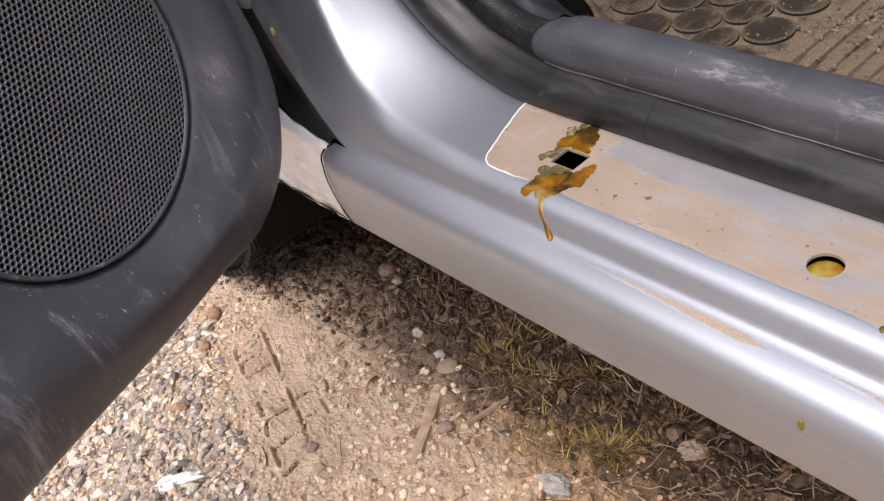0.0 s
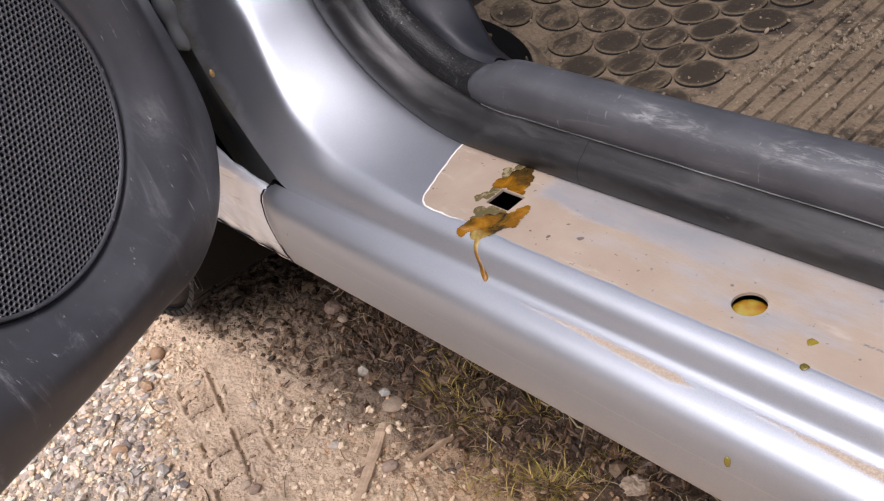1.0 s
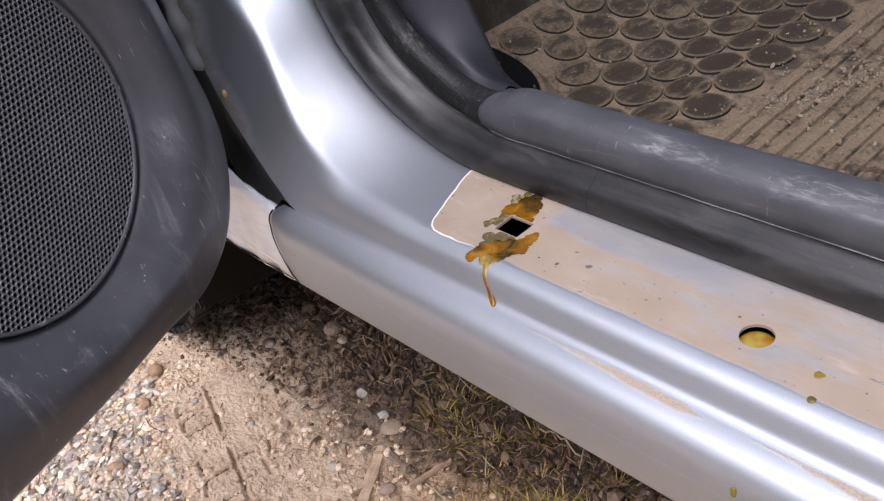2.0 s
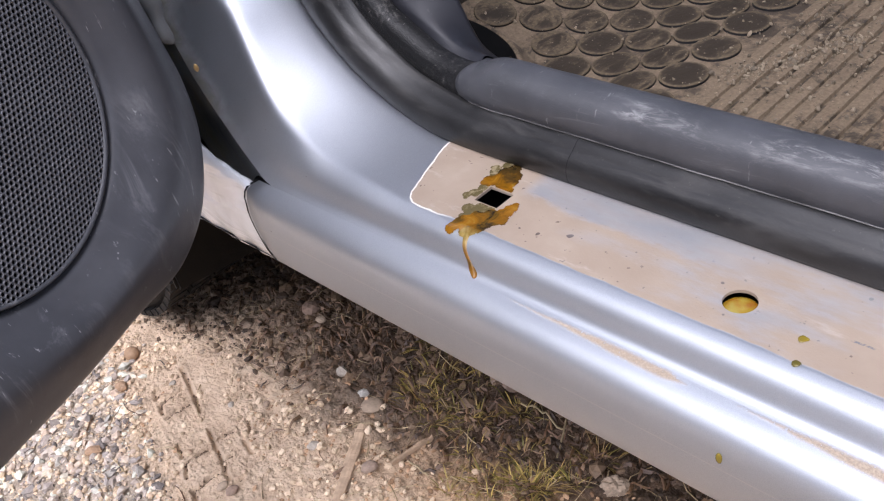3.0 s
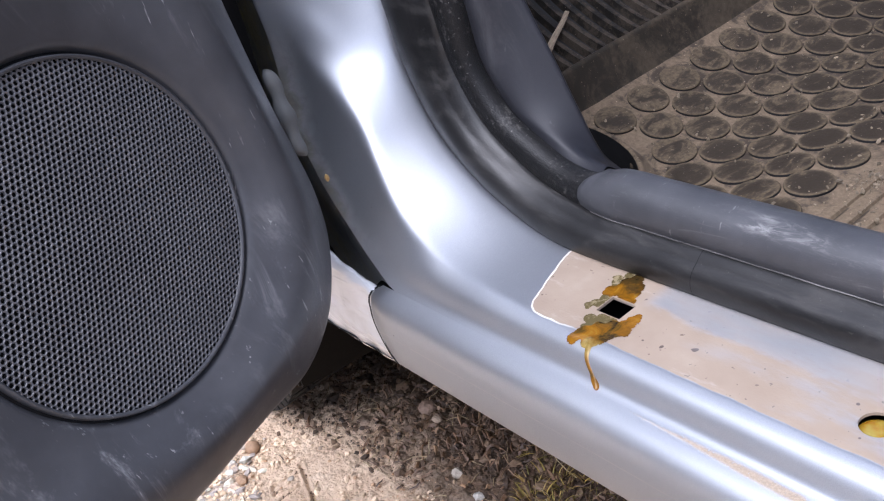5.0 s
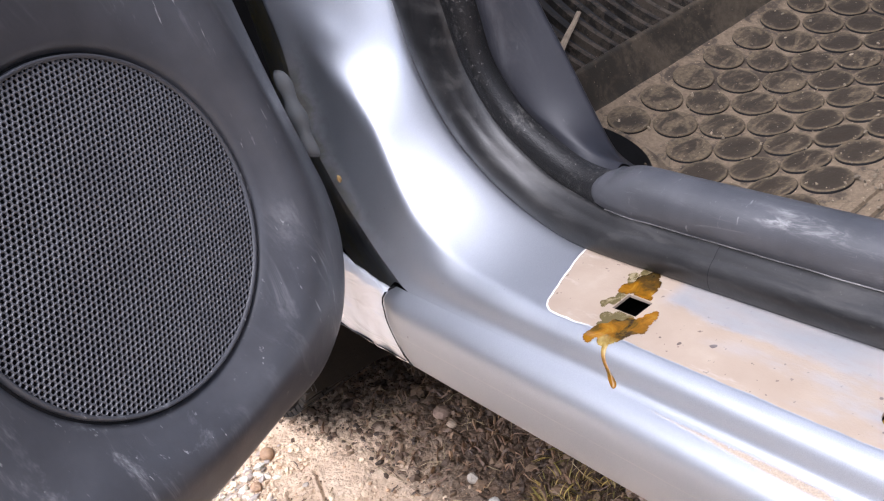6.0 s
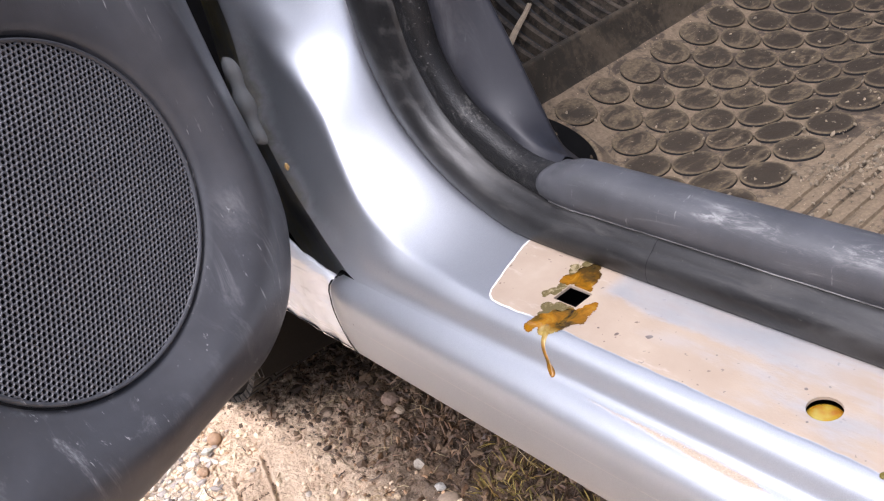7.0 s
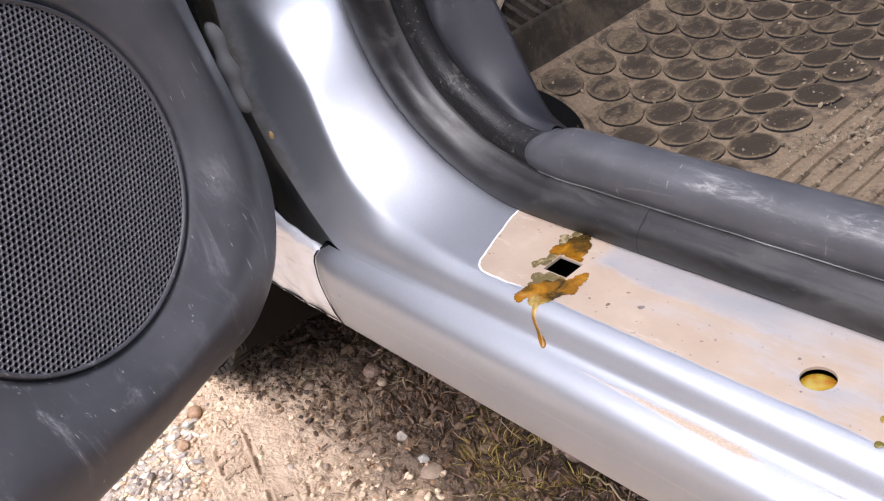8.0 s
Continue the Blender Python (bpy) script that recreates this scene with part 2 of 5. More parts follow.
def soil():
    """Sandy soil: pale in the wheel track, damp and painted shade-dark beside the car, grey gravelly outside."""
    k = Mat("soil", 0.93)
    x, y, z = k.xyz()
    n1, n2, n3 = k.noise(5, 5, 0.6), k.noise(38, 6, 0.65), k.noise(240, 4, 0.7)
    sand = k.ramp(n2, (0.25, (0.468, 0.328, 0.213)), (0.55, (0.668, 0.506, 0.35)), (0.8, (0.78, 0.623, 0.447)))
    blotch = k.noise(17, 5, 0.7, warp=0.6)
    n4 = k.math("ADD", k.math("MULTIPLY", n2, 0.6), k.math("MULTIPLY", blotch, 0.4))
    # darkest soil: the shade under the car is put into its colour
    shaded_loam = k.ramp(n4, (0.34, (0.0204, 0.0119, 0.00612)), (0.5, (0.0748, 0.0442, 0.0238)), (0.66, (0.178, 0.111, 0.0612)))
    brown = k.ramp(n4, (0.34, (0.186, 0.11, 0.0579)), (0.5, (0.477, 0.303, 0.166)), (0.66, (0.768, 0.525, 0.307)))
    grey = k.ramp(n2, (0.3, (0.272, 0.228, 0.179)), (0.7, (0.519, 0.456, 0.368)))
    wob = k.math("MULTIPLY", k.math("SUBTRACT", n1, 0.5), 0.12)
    wob = k.math("ADD", wob, k.math("MULTIPLY", k.math("SUBTRACT", n2, 0.5), 0.16))
    away = k.step(k.math("SQRT", k.math("ADD", k.math("MULTIPLY", x, x), k.math("MULTIPLY", y, y))), 0.9, 1.8)
    patch = k.noise(1.3, 4, 0.6)
    damp = k.step(k.math("ADD", k.math("MULTIPLY_ADD", x, 0.15, y), wob), -0.110, 0.030)
    damp = k.mix(away, damp, k.step(patch, 0.45, 0.7))
    stony = k.step(k.math("ADD", k.math("MULTIPLY_ADD", x, 0.316, y), wob), -0.312, -0.345)
    stony = k.mix(away, stony, k.step(patch, 0.55, 0.35))
    # painted dark grows towards the car, where its shade falls
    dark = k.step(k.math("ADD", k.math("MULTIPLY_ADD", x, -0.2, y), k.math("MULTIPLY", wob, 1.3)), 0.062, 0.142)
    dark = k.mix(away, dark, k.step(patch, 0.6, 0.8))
    col = k.mix(damp, sand, k.mix(dark, brown, shaded_loam))
    col = k.mix(k.math("MULTIPLY", stony, 0.7), col, grey)
    col = k.mix(k.math("MULTIPLY", k.step(n3, 0.62, 0.85), k.math("SUBTRACT", 1.0, k.math("MULTIPLY", dark, 0.75))), col, (0.453, 0.33, 0.214))
    k.set("Base Color", col)
    k.set("Roughness", k.math("SUBTRACT", 0.95, k.math("MULTIPLY", k.math("MULTIPLY", dark, k.step(k.noise(90, 3), 0.45, 0.6)), 0.4)))
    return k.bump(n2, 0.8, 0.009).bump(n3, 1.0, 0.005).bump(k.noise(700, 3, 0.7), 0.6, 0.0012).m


def speckled(name, *cols, rough=0.85, scale=200, per="rand"):
    k = Mat(name, rough)
    r = k.rand() if per == "rand" else k.island()
    base = k.ramp(r, *[((i + 0.5) / len(cols), c) for i, c in enumerate(cols)])
    k.set("Base Color", k.mix(0.35, base, k.ramp(k.noise(scale, 5, 0.65), (0.3, 0.12), (0.7, 0.75)), "OVERLAY"))
    return k.bump(k.noise(scale * 1.5, 4), 0.4, 0.001).m


def wax():
    """Amber cavity wax, a wet translucent film, darker brown against the seal and yellow where it runs."""
    k = Mat("amber_wax", 0.16, Specular_IOR_Level=0.28)
    x, y, z = k.xyz()
    col = k.ramp(k.noise(85, 5, 0.65, warp=0.7), (0.34, (0.0258, 0.0146, 0.003)), (0.43, (0.0731, 0.0387, 0.004)), (0.52, (0.146, 0.0619, 0.002)), (0.62, (0.198, 0.0843, 0.003)), (0.74, (0.249, 0.155, 0.02)))
    ragged = k.math("MULTIPLY_ADD", k.math("SUBTRACT", k.noise(130, 4, 0.6), 0.5), 0.030, y)
    col = k.mix(k.math("MULTIPLY", k.step(ragged, 0.047, 0.056), 0.85), col, (0.026, 0.018, 0.007))
    run = k.math("MULTIPLY", k.math("MULTIPLY", k.step(y, 0.004, -0.001), k.step(y, -0.010, -0.005)), k.step(x, -0.1660, -0.1635))
    col = k.mix(k.math("MULTIPLY", run, 0.8), col, k.ramp(k.noise(260, 3), (0.35, (0.13, 0.085, 0.012)), (0.6, (0.30, 0.23, 0.075))))
    k.set("Base Color", col)
    return k.bump(k.noise(180, 3), 0.15, 0.0004).m


def pale_wax():
    k = Mat("yellow_wax", 0.14, Coat_Weight=0.6, Coat_Roughness=0.06)
    k.set("Base Color", k.ramp(k.noise(110, 3), (0.3, (0.22, 0.075, 0.003)), (0.45, (0.25, 0.15, 0.009)), (0.65, (0.27, 0.22, 0.035))))
    return k.bump(k.noise(180, 3), 0.3, 0.0008).m


def grimy_paint():
    """Silver paint under road dirt, wax and green algae in the hinge gap."""
    k = Mat("grimy_silver", 0.5, 0.5)
    x, y, z = k.xyz()
    n1, n2 = k.noise(28, 6, 0.7, warp=0.5), k.noise(120, 5, 0.7)
    dirt = k.ramp(n2, (0.3, (0.045, 0.040, 0.025)), (0.55, (0.13, 0.115, 0.060)), (0.75, (0.26, 0.21, 0.060)))
    base = k.ramp(n1, (0.35, (0.10, 0.105, 0.11)), (0.7, (0.24, 0.25, 0.26)))
    cover = k.step(k.math("ADD", n1, k.math("MULTIPLY", y, 6.0)), 0.42, 0.78)
    k.set("Base Color", k.mix(cover, base, dirt))
    k.set("Metallic", k.math("MULTIPLY_ADD", cover, -0.7, 0.8))
    k.set("Roughness", k.math("MULTIPLY_ADD", n2, 0.3, 0.35))
    return k.bump(n2, 0.4, 0.002).m


SILVER = silver_paint()
GRIME = grimy_paint()
TRIM = plain_plastic("charcoal_door_plastic", (0.0464, 0.0477, 0.0529), (0.0714, 0.0731, 0.08), 0.36, 1500, 1.5)
GRILLE = plain_plastic("charcoal_grille_plastic", (0.0878, 0.0887, 0.0973), (0.114, 0.116, 0.125), 0.36)
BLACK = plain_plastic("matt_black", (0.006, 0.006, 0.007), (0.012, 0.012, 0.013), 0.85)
def scuffed_cover():
    k = Mat("grey_sill_plastic", 0.42)
    x, y, z = k.xyz()
    col = k.ramp(k.noise(22, 5, 0.6), (0.3, (0.0338, 0.0348, 0.0388)), (0.75, (0.0617, 0.0626, 0.0686)))
    ridge = k.step(k.math("ABSOLUTE", k.math("SUBTRACT", y, 0.088)), 0.009, 0.002)
    patch = k.step(k.noise(16, 3, stretch=(1, 2, 2)), 0.45, 0.58)
    fine = k.step(k.noise(120, 6, 0.8, stretch=(0.35, 1.4, 1.4), warp=0.8), 0.46, 0.66)
    mark = k.math("MULTIPLY", k.math("MULTIPLY", k.math("MULTIPLY", ridge, patch), fine), k.step(x, -0.19, -0.13))
    nick = k.math("MULTIPLY", k.step(k.noise(240, 3, 0.7, stretch=(1, 0.3, 0.3)), 0.66, 0.74), 0.55)
    col = k.mix(k.math("MULTIPLY", k.math("MAXIMUM", mark, nick), 0.5), col, (0.36, 0.355, 0.35))
    net = k.math("MULTIPLY", k.step(k.noise(70, 7, 0.85, stretch=(0.3, 1.6, 1.6), warp=0.6), 0.54, 0.76), 0.30)
    col = k.mix(net, col, (0.26, 0.255, 0.25))
    k.set("Base Color", col)
    k.set("Roughness", k.math("MULTIPLY_ADD", mark, 0.25, k.math("MULTIPLY_ADD", k.noise(70, 4), 0.16, 0.36)))
    return k.bump(k.noise(1100, 3), 0.25, 0.0004).m


def worn_seal():
    k = Mat("worn_black_rubber", 0.5, Specular_IOR_Level=0.42)
    col = k.ramp(k.noise(26, 6, 0.7, stretch=(0.6, 1.5, 1.0)), (0.32, (0.0045, 0.0045, 0.0048)), (0.68, (0.0195, 0.0191, 0.0191)))
    streak = k.step(k.noise(75, 6, 0.7, stretch=(0.3, 1.5, 0.8), warp=0.5), 0.46, 0.7)
    col = k.mix(k.math("MULTIPLY", streak, 0.4), col, (0.056, 0.053, 0.050))
    col = k.mix(k.math("MULTIPLY", k.step(k.noise(300, 4, 0.7), 0.64, 0.74), 0.25), col, (0.17, 0.16, 0.145))
    k.set("Base Color", col)
    k.set("Roughness", k.math("MULTIPLY_ADD", streak, 0.2, 0.40))
    return k.bump(k.noise(700, 3), 0.25, 0.0004).bump(k.noise(60, 4), 0.1, 0.002).m


RUBBER = worn_seal()
COVER = scuffed_cover()
WORN = plain_plastic("worn_edge", (0.02, 0.0195, 0.019), (0.20, 0.195, 0.19), 0.6)
BULB = dusty("flocked_black_rubber", (0.010, 0.010, 0.0103), (0.075, 0.072, 0.068), 0.34, 0.55, 260)
KICK = plain_plastic("blue_grey_kick_plastic", (0.0138, 0.0144, 0.0184), (0.0207, 0.0213, 0.0262), 0.5, 1800, 0.12)
MAT = dusty("dusty_mat_rubber", (0.0437, 0.0336, 0.0237), (0.17, 0.129, 0.0859), 0.70, 0.95, 48)
RIB = dusty("dusty_mat_rib", (0.0379, 0.0297, 0.0213), (0.164, 0.124, 0.082), 0.80, 0.95, 60)
def rubbed_stud():
    k = Mat("scuffed_mat_stud", 0.7, Specular_IOR_Level=0.25)
    at = k.n.new("ShaderNodeTexCoord").outputs["Object"]
    n = k.n.new("ShaderNodeSeparateXYZ")
    k.l.new(at, n.inputs[0])
    far = k.math("SQRT", k.math("ADD", k.math("MULTIPLY", n.outputs[0], n.outputs[0]), k.math("MULTIPLY", n.outputs[1], n.outputs[1])))
    smear = k.noise(70, 7, 0.72, stretch=(1.3, 0.55, 1), warp=0.7)
    field = k.math("MULTIPLY_ADD", smear, 1.7, -0.36)
    field = k.math("ADD", field, k.math("MULTIPLY", k.step(far, 0.019, 0.006), 0.10))
    field = k.math("ADD", field, k.math("MULTIPLY", k.math("SUBTRACT", k.rand(), 0.5), 0.16))
    # shoes have rubbed the heel end more
    x, y, z = k.xyz()
    field = k.math("ADD", field, k.math("MULTIPLY", k.step(k.math("MULTIPLY_ADD", y, 0.35, x), -0.28, -0.16), 0.12))
    rubbed = k.math("MULTIPLY", k.step(field, 0.42, 0.66), k.step(far, 0.0185, 0.0150))
    dust = k.ramp(k.noise(300, 5, 0.7), (0.3, (0.0508, 0.0388, 0.0242)), (0.7, (0.116, 0.0876, 0.0541)))
    col = k.mix(k.math("MULTIPLY", rubbed, 0.92), dust, (0.020, 0.0145, 0.0090))
    col = k.mix(k.step(k.noise(420, 2), 0.70, 0.75), col, (0.23, 0.19, 0.145))
    k.set("Base Color", col)
    k.set("Specular IOR Level", 0.25)
    k.set("Roughness", k.math("SUBTRACT", 0.9, k.math("MULTIPLY", rubbed, 0.2)))
    return k.bump(k.noise(300, 5), 0.35, 0.0012).bump(k.noise(700, 4), 0.35, 0.0006).m


DISC = rubbed_stud()
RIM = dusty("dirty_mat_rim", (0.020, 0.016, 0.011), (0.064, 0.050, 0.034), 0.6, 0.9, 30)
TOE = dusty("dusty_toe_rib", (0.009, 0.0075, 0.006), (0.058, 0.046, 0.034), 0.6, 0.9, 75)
FLAP = dusty("muddy_flap_rubber", (0.0088, 0.0076, 0.0064), (0.0224, 0.0176, 0.0136), 0.5, 0.6, 14, False)
TYRE = dusty("muddy_tyre_rubber", (0.008, 0.0076, 0.0072), (0.04, 0.0312, 0.0232), 0.42, 0.85, 50)
UNDER = dusty("dirty_underbody", (0.00756, 0.00672, 0.0063), (0.0378, 0.0294, 0.021), 0.5, 0.9, 20)
FILM = film_over_silver()
SOIL = soil()
WALL = speckled("rough_render", (0.20, 0.185, 0.16), (0.24, 0.22, 0.19), scale=8)
BOOT = plain_plastic("grey_boot_rubber", (0.12, 0.126, 0.126), (0.19, 0.197, 0.197), 0.6)
GREASE = speckled("grease", (0.42, 0.26, 0.07), (0.5, 0.33, 0.12), rough=0.4)
SPECK = speckled("pale_speck", (0.62, 0.60, 0.56), (0.70, 0.68, 0.64))
MUD = speckled("dry_mud", (0.17, 0.135, 0.09), (0.24, 0.19, 0.13), (0.11, 0.088, 0.06), per="island")
WAX = wax()
WAX_PALE = pale_wax()
OLIVE = speckled("olive_wax", (0.060, 0.052, 0.006), (0.17, 0.125, 0.010), rough=0.2)
STAIN = dusty("olive_grey_stain", (0.09, 0.0713, 0.03), (0.264, 0.213, 0.12), 0.5, 0.35, 160, False)
GRAVEL = speckled("gravel", (0.146, 0.124, 0.109), (0.439, 0.366, 0.298), (0.683, 0.586, 0.48), (0.268, 0.228, 0.197), (0.8, 0.799, 0.661), (0.537, 0.409, 0.298), (0.366, 0.317, 0.275), per="island")
CRUMB = speckled("sandy_crumb", (0.457, 0.339, 0.215), (0.657, 0.508, 0.345), (0.785, 0.636, 0.449), (0.542, 0.409, 0.267), per="island")
BROWN = speckled("brown_crumb", (0.231, 0.134, 0.0688), (0.416, 0.255, 0.139), (0.6, 0.392, 0.23), (0.323, 0.193, 0.102), per="island")
CLOD = speckled("shaded_damp_crumb", (0.0464, 0.028, 0.0158), (0.124, 0.077, 0.0437), (0.0772, 0.048, 0.0279), (0.206, 0.135, 0.0791), per="island", rough=0.7)
PRINT_SHADE = speckled("print_shade_crumb", (0.101, 0.0648, 0.0378), (0.203, 0.132, 0.081), (0.149, 0.0945, 0.0567), per="island")
PEBBLE = speckled("orange_pebble", (0.33, 0.205, 0.115), (0.38, 0.25, 0.15), rough=0.65)
BUFF = speckled("buff_stone", (0.29, 0.21, 0.145), (0.37, 0.28, 0.195), rough=0.85)
PALE = speckled("pale_stone", (0.3818, 0.3279, 0.2609), (0.4375, 0.3813, 0.3103), rough=0.85)
WHITE = speckled("white_stone", (0.70, 0.67, 0.62), (0.78, 0.75, 0.70), rough=0.8)
GREY = speckled("grey_stone", (0.36, 0.3317, 0.2916), (0.432, 0.4016, 0.3483), rough=0.8)
REDDISH = speckled("reddish_stone", (0.2565, 0.1728, 0.121), (0.323, 0.2376, 0.176), rough=0.75)
WOOD = speckled("weathered_wood", (0.36, 0.250, 0.155), (0.46, 0.330, 0.215), rough=0.9, scale=110)
STRAW = speckled("dry_straw", (0.34, 0.25, 0.13), (0.44, 0.35, 0.20), (0.24, 0.17, 0.09), per="island")
LITTER = speckled("leaf_litter", (0.055, 0.029, 0.014), (0.16, 0.086, 0.042), (0.095, 0.051, 0.025), (0.27, 0.165, 0.086), (0.070, 0.038, 0.019), (0.18, 0.100, 0.048), per="island", rough=0.5)
GRASS = speckled("grass_blade", (0.155, 0.132, 0.0234), (0.297, 0.225, 0.045), (0.475, 0.341, 0.09), (0.202, 0.16, 0.0324), (0.369, 0.243, 0.0675), (0.238, 0.154, 0.0585), per="island", rough=0.55)


# ---- mesh helpers ----
def mesh_object(name, verts, faces, material, parent=None, smooth=True, label=""):
    me = bpy.data.meshes.new(name)
    me.from_pydata([tuple(v) for v in verts], [], faces)
    me.update()
    if smooth:
        me.polygons.foreach_set("use_smooth", [True] * len(me.polygons))
    me.materials.append(material)
    ob = new(name, me)
    ob.parent = parent
    if label:
        ob["label"] = label
    return ob


def part(name, bm, material, parent, label="", smooth=False):
    me = bpy.data.meshes.new(name)
    bm.to_mesh(me)
    bm.free()
    if smooth:
        me.polygons.foreach_set("use_smooth", [True] * len(me.polygons))
    me.materials.append(material)
    ob = new(name, me)
    ob.parent = parent
    if label:
        ob["label"] = label
    return ob


def spline(points, per=10):
    """A smooth line through the points."""
    p = [Vector(q) for q in points]
    p = [2 * p[0] - p[1]] + p + [2 * p[-1] - p[-2]]
    out = []
    for i in range(1, len(p) - 2):
        for s in range(per):
            out.append(catmull(p[i - 1], p[i], p[i + 1], p[i + 2], s / per))
    return out + [p[-2]]


def catmull(a, b, c, d, t):
    """Centripetal, so that uneven spacing does not overshoot."""
    t0 = 0.0
    t1 = t0 + max((b - a).length, 1e-6) ** 0.5
    t2 = t1 + max((c - b).length, 1e-6) ** 0.5
    t3 = t2 + max((d - c).length, 1e-6) ** 0.5
    u = t1 + (t2 - t1) * t
    a1 = (t1 - u) / (t1 - t0) * a + (u - t0) / (t1 - t0) * b
    a2 = (t2 - u) / (t2 - t1) * b + (u - t1) / (t2 - t1) * c
    a3 = (t3 - u) / (t3 - t2) * c + (u - t2) / (t3 - t2) * d
    b1 = (t2 - u) / (t2 - t0) * a1 + (u - t0) / (t2 - t0) * a2
    b2 = (t3 - u) / (t3 - t1) * a2 + (u - t1) / (t3 - t1) * a3
    return (t2 - u) / (t2 - t1) * b1 + (u - t1) / (t2 - t1) * b2


def grid_faces(rows, cols, close=False):
    f = []
    for i in range(rows - 1):
        for j in range(cols - (0 if close else 1)):
            k = (j + 1) % cols
            f.append((i * cols + j, i * cols + k, (i + 1) * cols + k, (i + 1) * cols + j))
    return f


def band(a, b, n, bulge):
    """Rows of points from line a to line b; bulge(k) moves them off the chord, to the right hand of the way along a."""
    rows = []
    for i in range(len(a)):
        t = (a[min(i + 1, len(a) - 1)] - a[max(i - 1, 0)]).normalized()
        chord = b[i] - a[i]
        up = t.cross(chord)
        up = up.normalized() if up.length > 1e-9 else Vector((0, 0, 1))
        rows.append([a[i] + chord * (k / n) + up * bulge(k / n) for k in range(n + 1)])
    return rows


def sheet(name, rows, material, parent, thick=0.0015, label=""):
    """A skin through rows of points, with its thickness behind it."""
    r, c = len(rows), len(rows[0])
    ob = mesh_object(name, [p for row in rows for p in row], grid_faces(r, c), material, parent, True, label)
    if thick:
        mod = ob.modifiers.new("thickness", "SOLIDIFY")
        mod.thickness, mod.offset = abs(thick), -1 if thick > 0 else 1
    return ob


def box(bm, lo, hi):
    m = Matrix.LocRotScale([(a + b) / 2 for a, b in zip(lo, hi)], None, [b - a for a, b in zip(lo, hi)])
    return bmesh.ops.create_cube(bm, size=1, matrix=m)["verts"]


tmp = bmesh.new()
bmesh.ops.create_icosphere(tmp, subdivisions=1, radius=1)
ICO_V = np.array([v.co[:] for v in tmp.verts])
ICO_F = [tuple(v.index for v in f.verts) for f in tmp.faces]
tmp.free()


# ---- the ground ----
TRACK_AT, TRACK_ALONG, TRACK_ACROSS = (-0.664, -0.043), (0.958, -0.287), (-0.287, -0.958)
# grooves of the print: a broken rail, rungs to one side and a second, fainter row beside it
PRINT = [(-0.660, -0.040, -0.583, -0.065, 1.0), (-0.657, -0.079, -0.651, -0.050, 1.0), (-0.630, -0.088, -0.628, -0.060, 1.0),
         (-0.605, -0.094, -0.600, -0.067, 1.0), (-0.657, -0.079, -0.643, -0.084, 1.0), (-0.630, -0.088, -0.615, -0.093, 1.0), (-0.556, -0.074, -0.482, -0.099, 1.0),
         (-0.541, -0.079, -0.532, -0.059, 1.0), (-0.508, -0.092, -0.505, -0.080, 1.0), (-0.561, -0.108, -0.547, -0.113, 1.0), (-0.538, -0.116, -0.534, -0.090, 1.0),
         (-0.538, -0.116, -0.522, -0.124, 1.0), (-0.502, -0.130, -0.499, -0.102, 1.0), (-0.502, -0.130, -0.481, -0.137, 1.0), (-0.466, -0.141, -0.466, -0.124, 1.0),
         (-0.513, -0.060, -0.491, -0.064, 1.0), (-0.533, -0.040, -0.517, -0.048, 1.0), (-0.473, -0.100, -0.471, -0.090, 1.0)]


def tread_print(x, y):
    """The depth of a tyre's print: sharp grooves with a little soil pushed up beside them."""
    if not (-0.70 < x < -0.41 and -0.16 < y < -0.01):
        return 0.0
    jag = 0.0016 * noise.noise((x * 85, y * 85, 1.0)) + 0.0008 * noise.noise((x * 260, y * 260, 4.0))
    x, y = x + jag, y - jag
    cut, lip = 0.0, 0.0
    for x0, y0, x1, y1, deep in PRINT:
        dx, dy = x1 - x0, y1 - y0
        u = min(1.0, max(0.0, ((x - x0) * dx + (y - y0) * dy) / (dx * dx + dy * dy)))
        d = math.hypot(x - x0 - u * dx, y - y0 - u * dy)
        if d < 0.012:
            deep *= 0.58 + 0.42 * abs(dy) / math.hypot(dx, dy)
            cut = max(cut, deep * math.exp(-(d / 0.0017) ** 2))
            lip = max(lip, deep * math.exp(-((d - 0.0042) / 0.0016) ** 2))
    kept = min(1.0, max(0.5, 0.85 + 0.5 * noise.noise((x * 34, y * 34, 5.0))))
    return kept * (0.0020 * lip * (1 - cut) - 0.0074 * cut)


def ground_height(x, y):
    """Lumpy soil with the print of a tyre's tread along the car."""
    h = 0.010 * noise.noise((x * 2.1, y * 2.1, 0.0)) + 0.005 * noise.noise((x * 9, y * 9, 4.0))
    if abs(x + 0.45) > 1.5 or abs(y) > 1.5:
        return h
    rough = 0.35 + 0.85 * min(1, max(0, 9 * (y + 0.15 * x + 0.10)))
    dx, dy = x - TRACK_AT[0], y - TRACK_AT[1]
    along, across = dx * TRACK_ALONG[0] + dy * TRACK_ALONG[1], dx * TRACK_ACROSS[0] + dy * TRACK_ACROSS[1]
    rough *= 1 - 0.7 * math.exp(-((across - 0.005) / 0.045) ** 4) * (1 if -0.04 < along < 0.25 else 0)
    h += 0.0030 * noise.noise((x * 31, y * 31, 9.0)) + rough * 0.0062 * noise.noise((x * 75, y * 75, 2.0)) + rough * 0.006 * abs(noise.noise((x * 48, y * 48, 12.0))) + (0.35 + 0.65 * rough) * 0.0030 * noise.noise((x * 160, y * 160, 6.0)) + 0.0011 * noise.noise((x * 330, y * 330, 1.0))
    return h + tread_print(x, y)


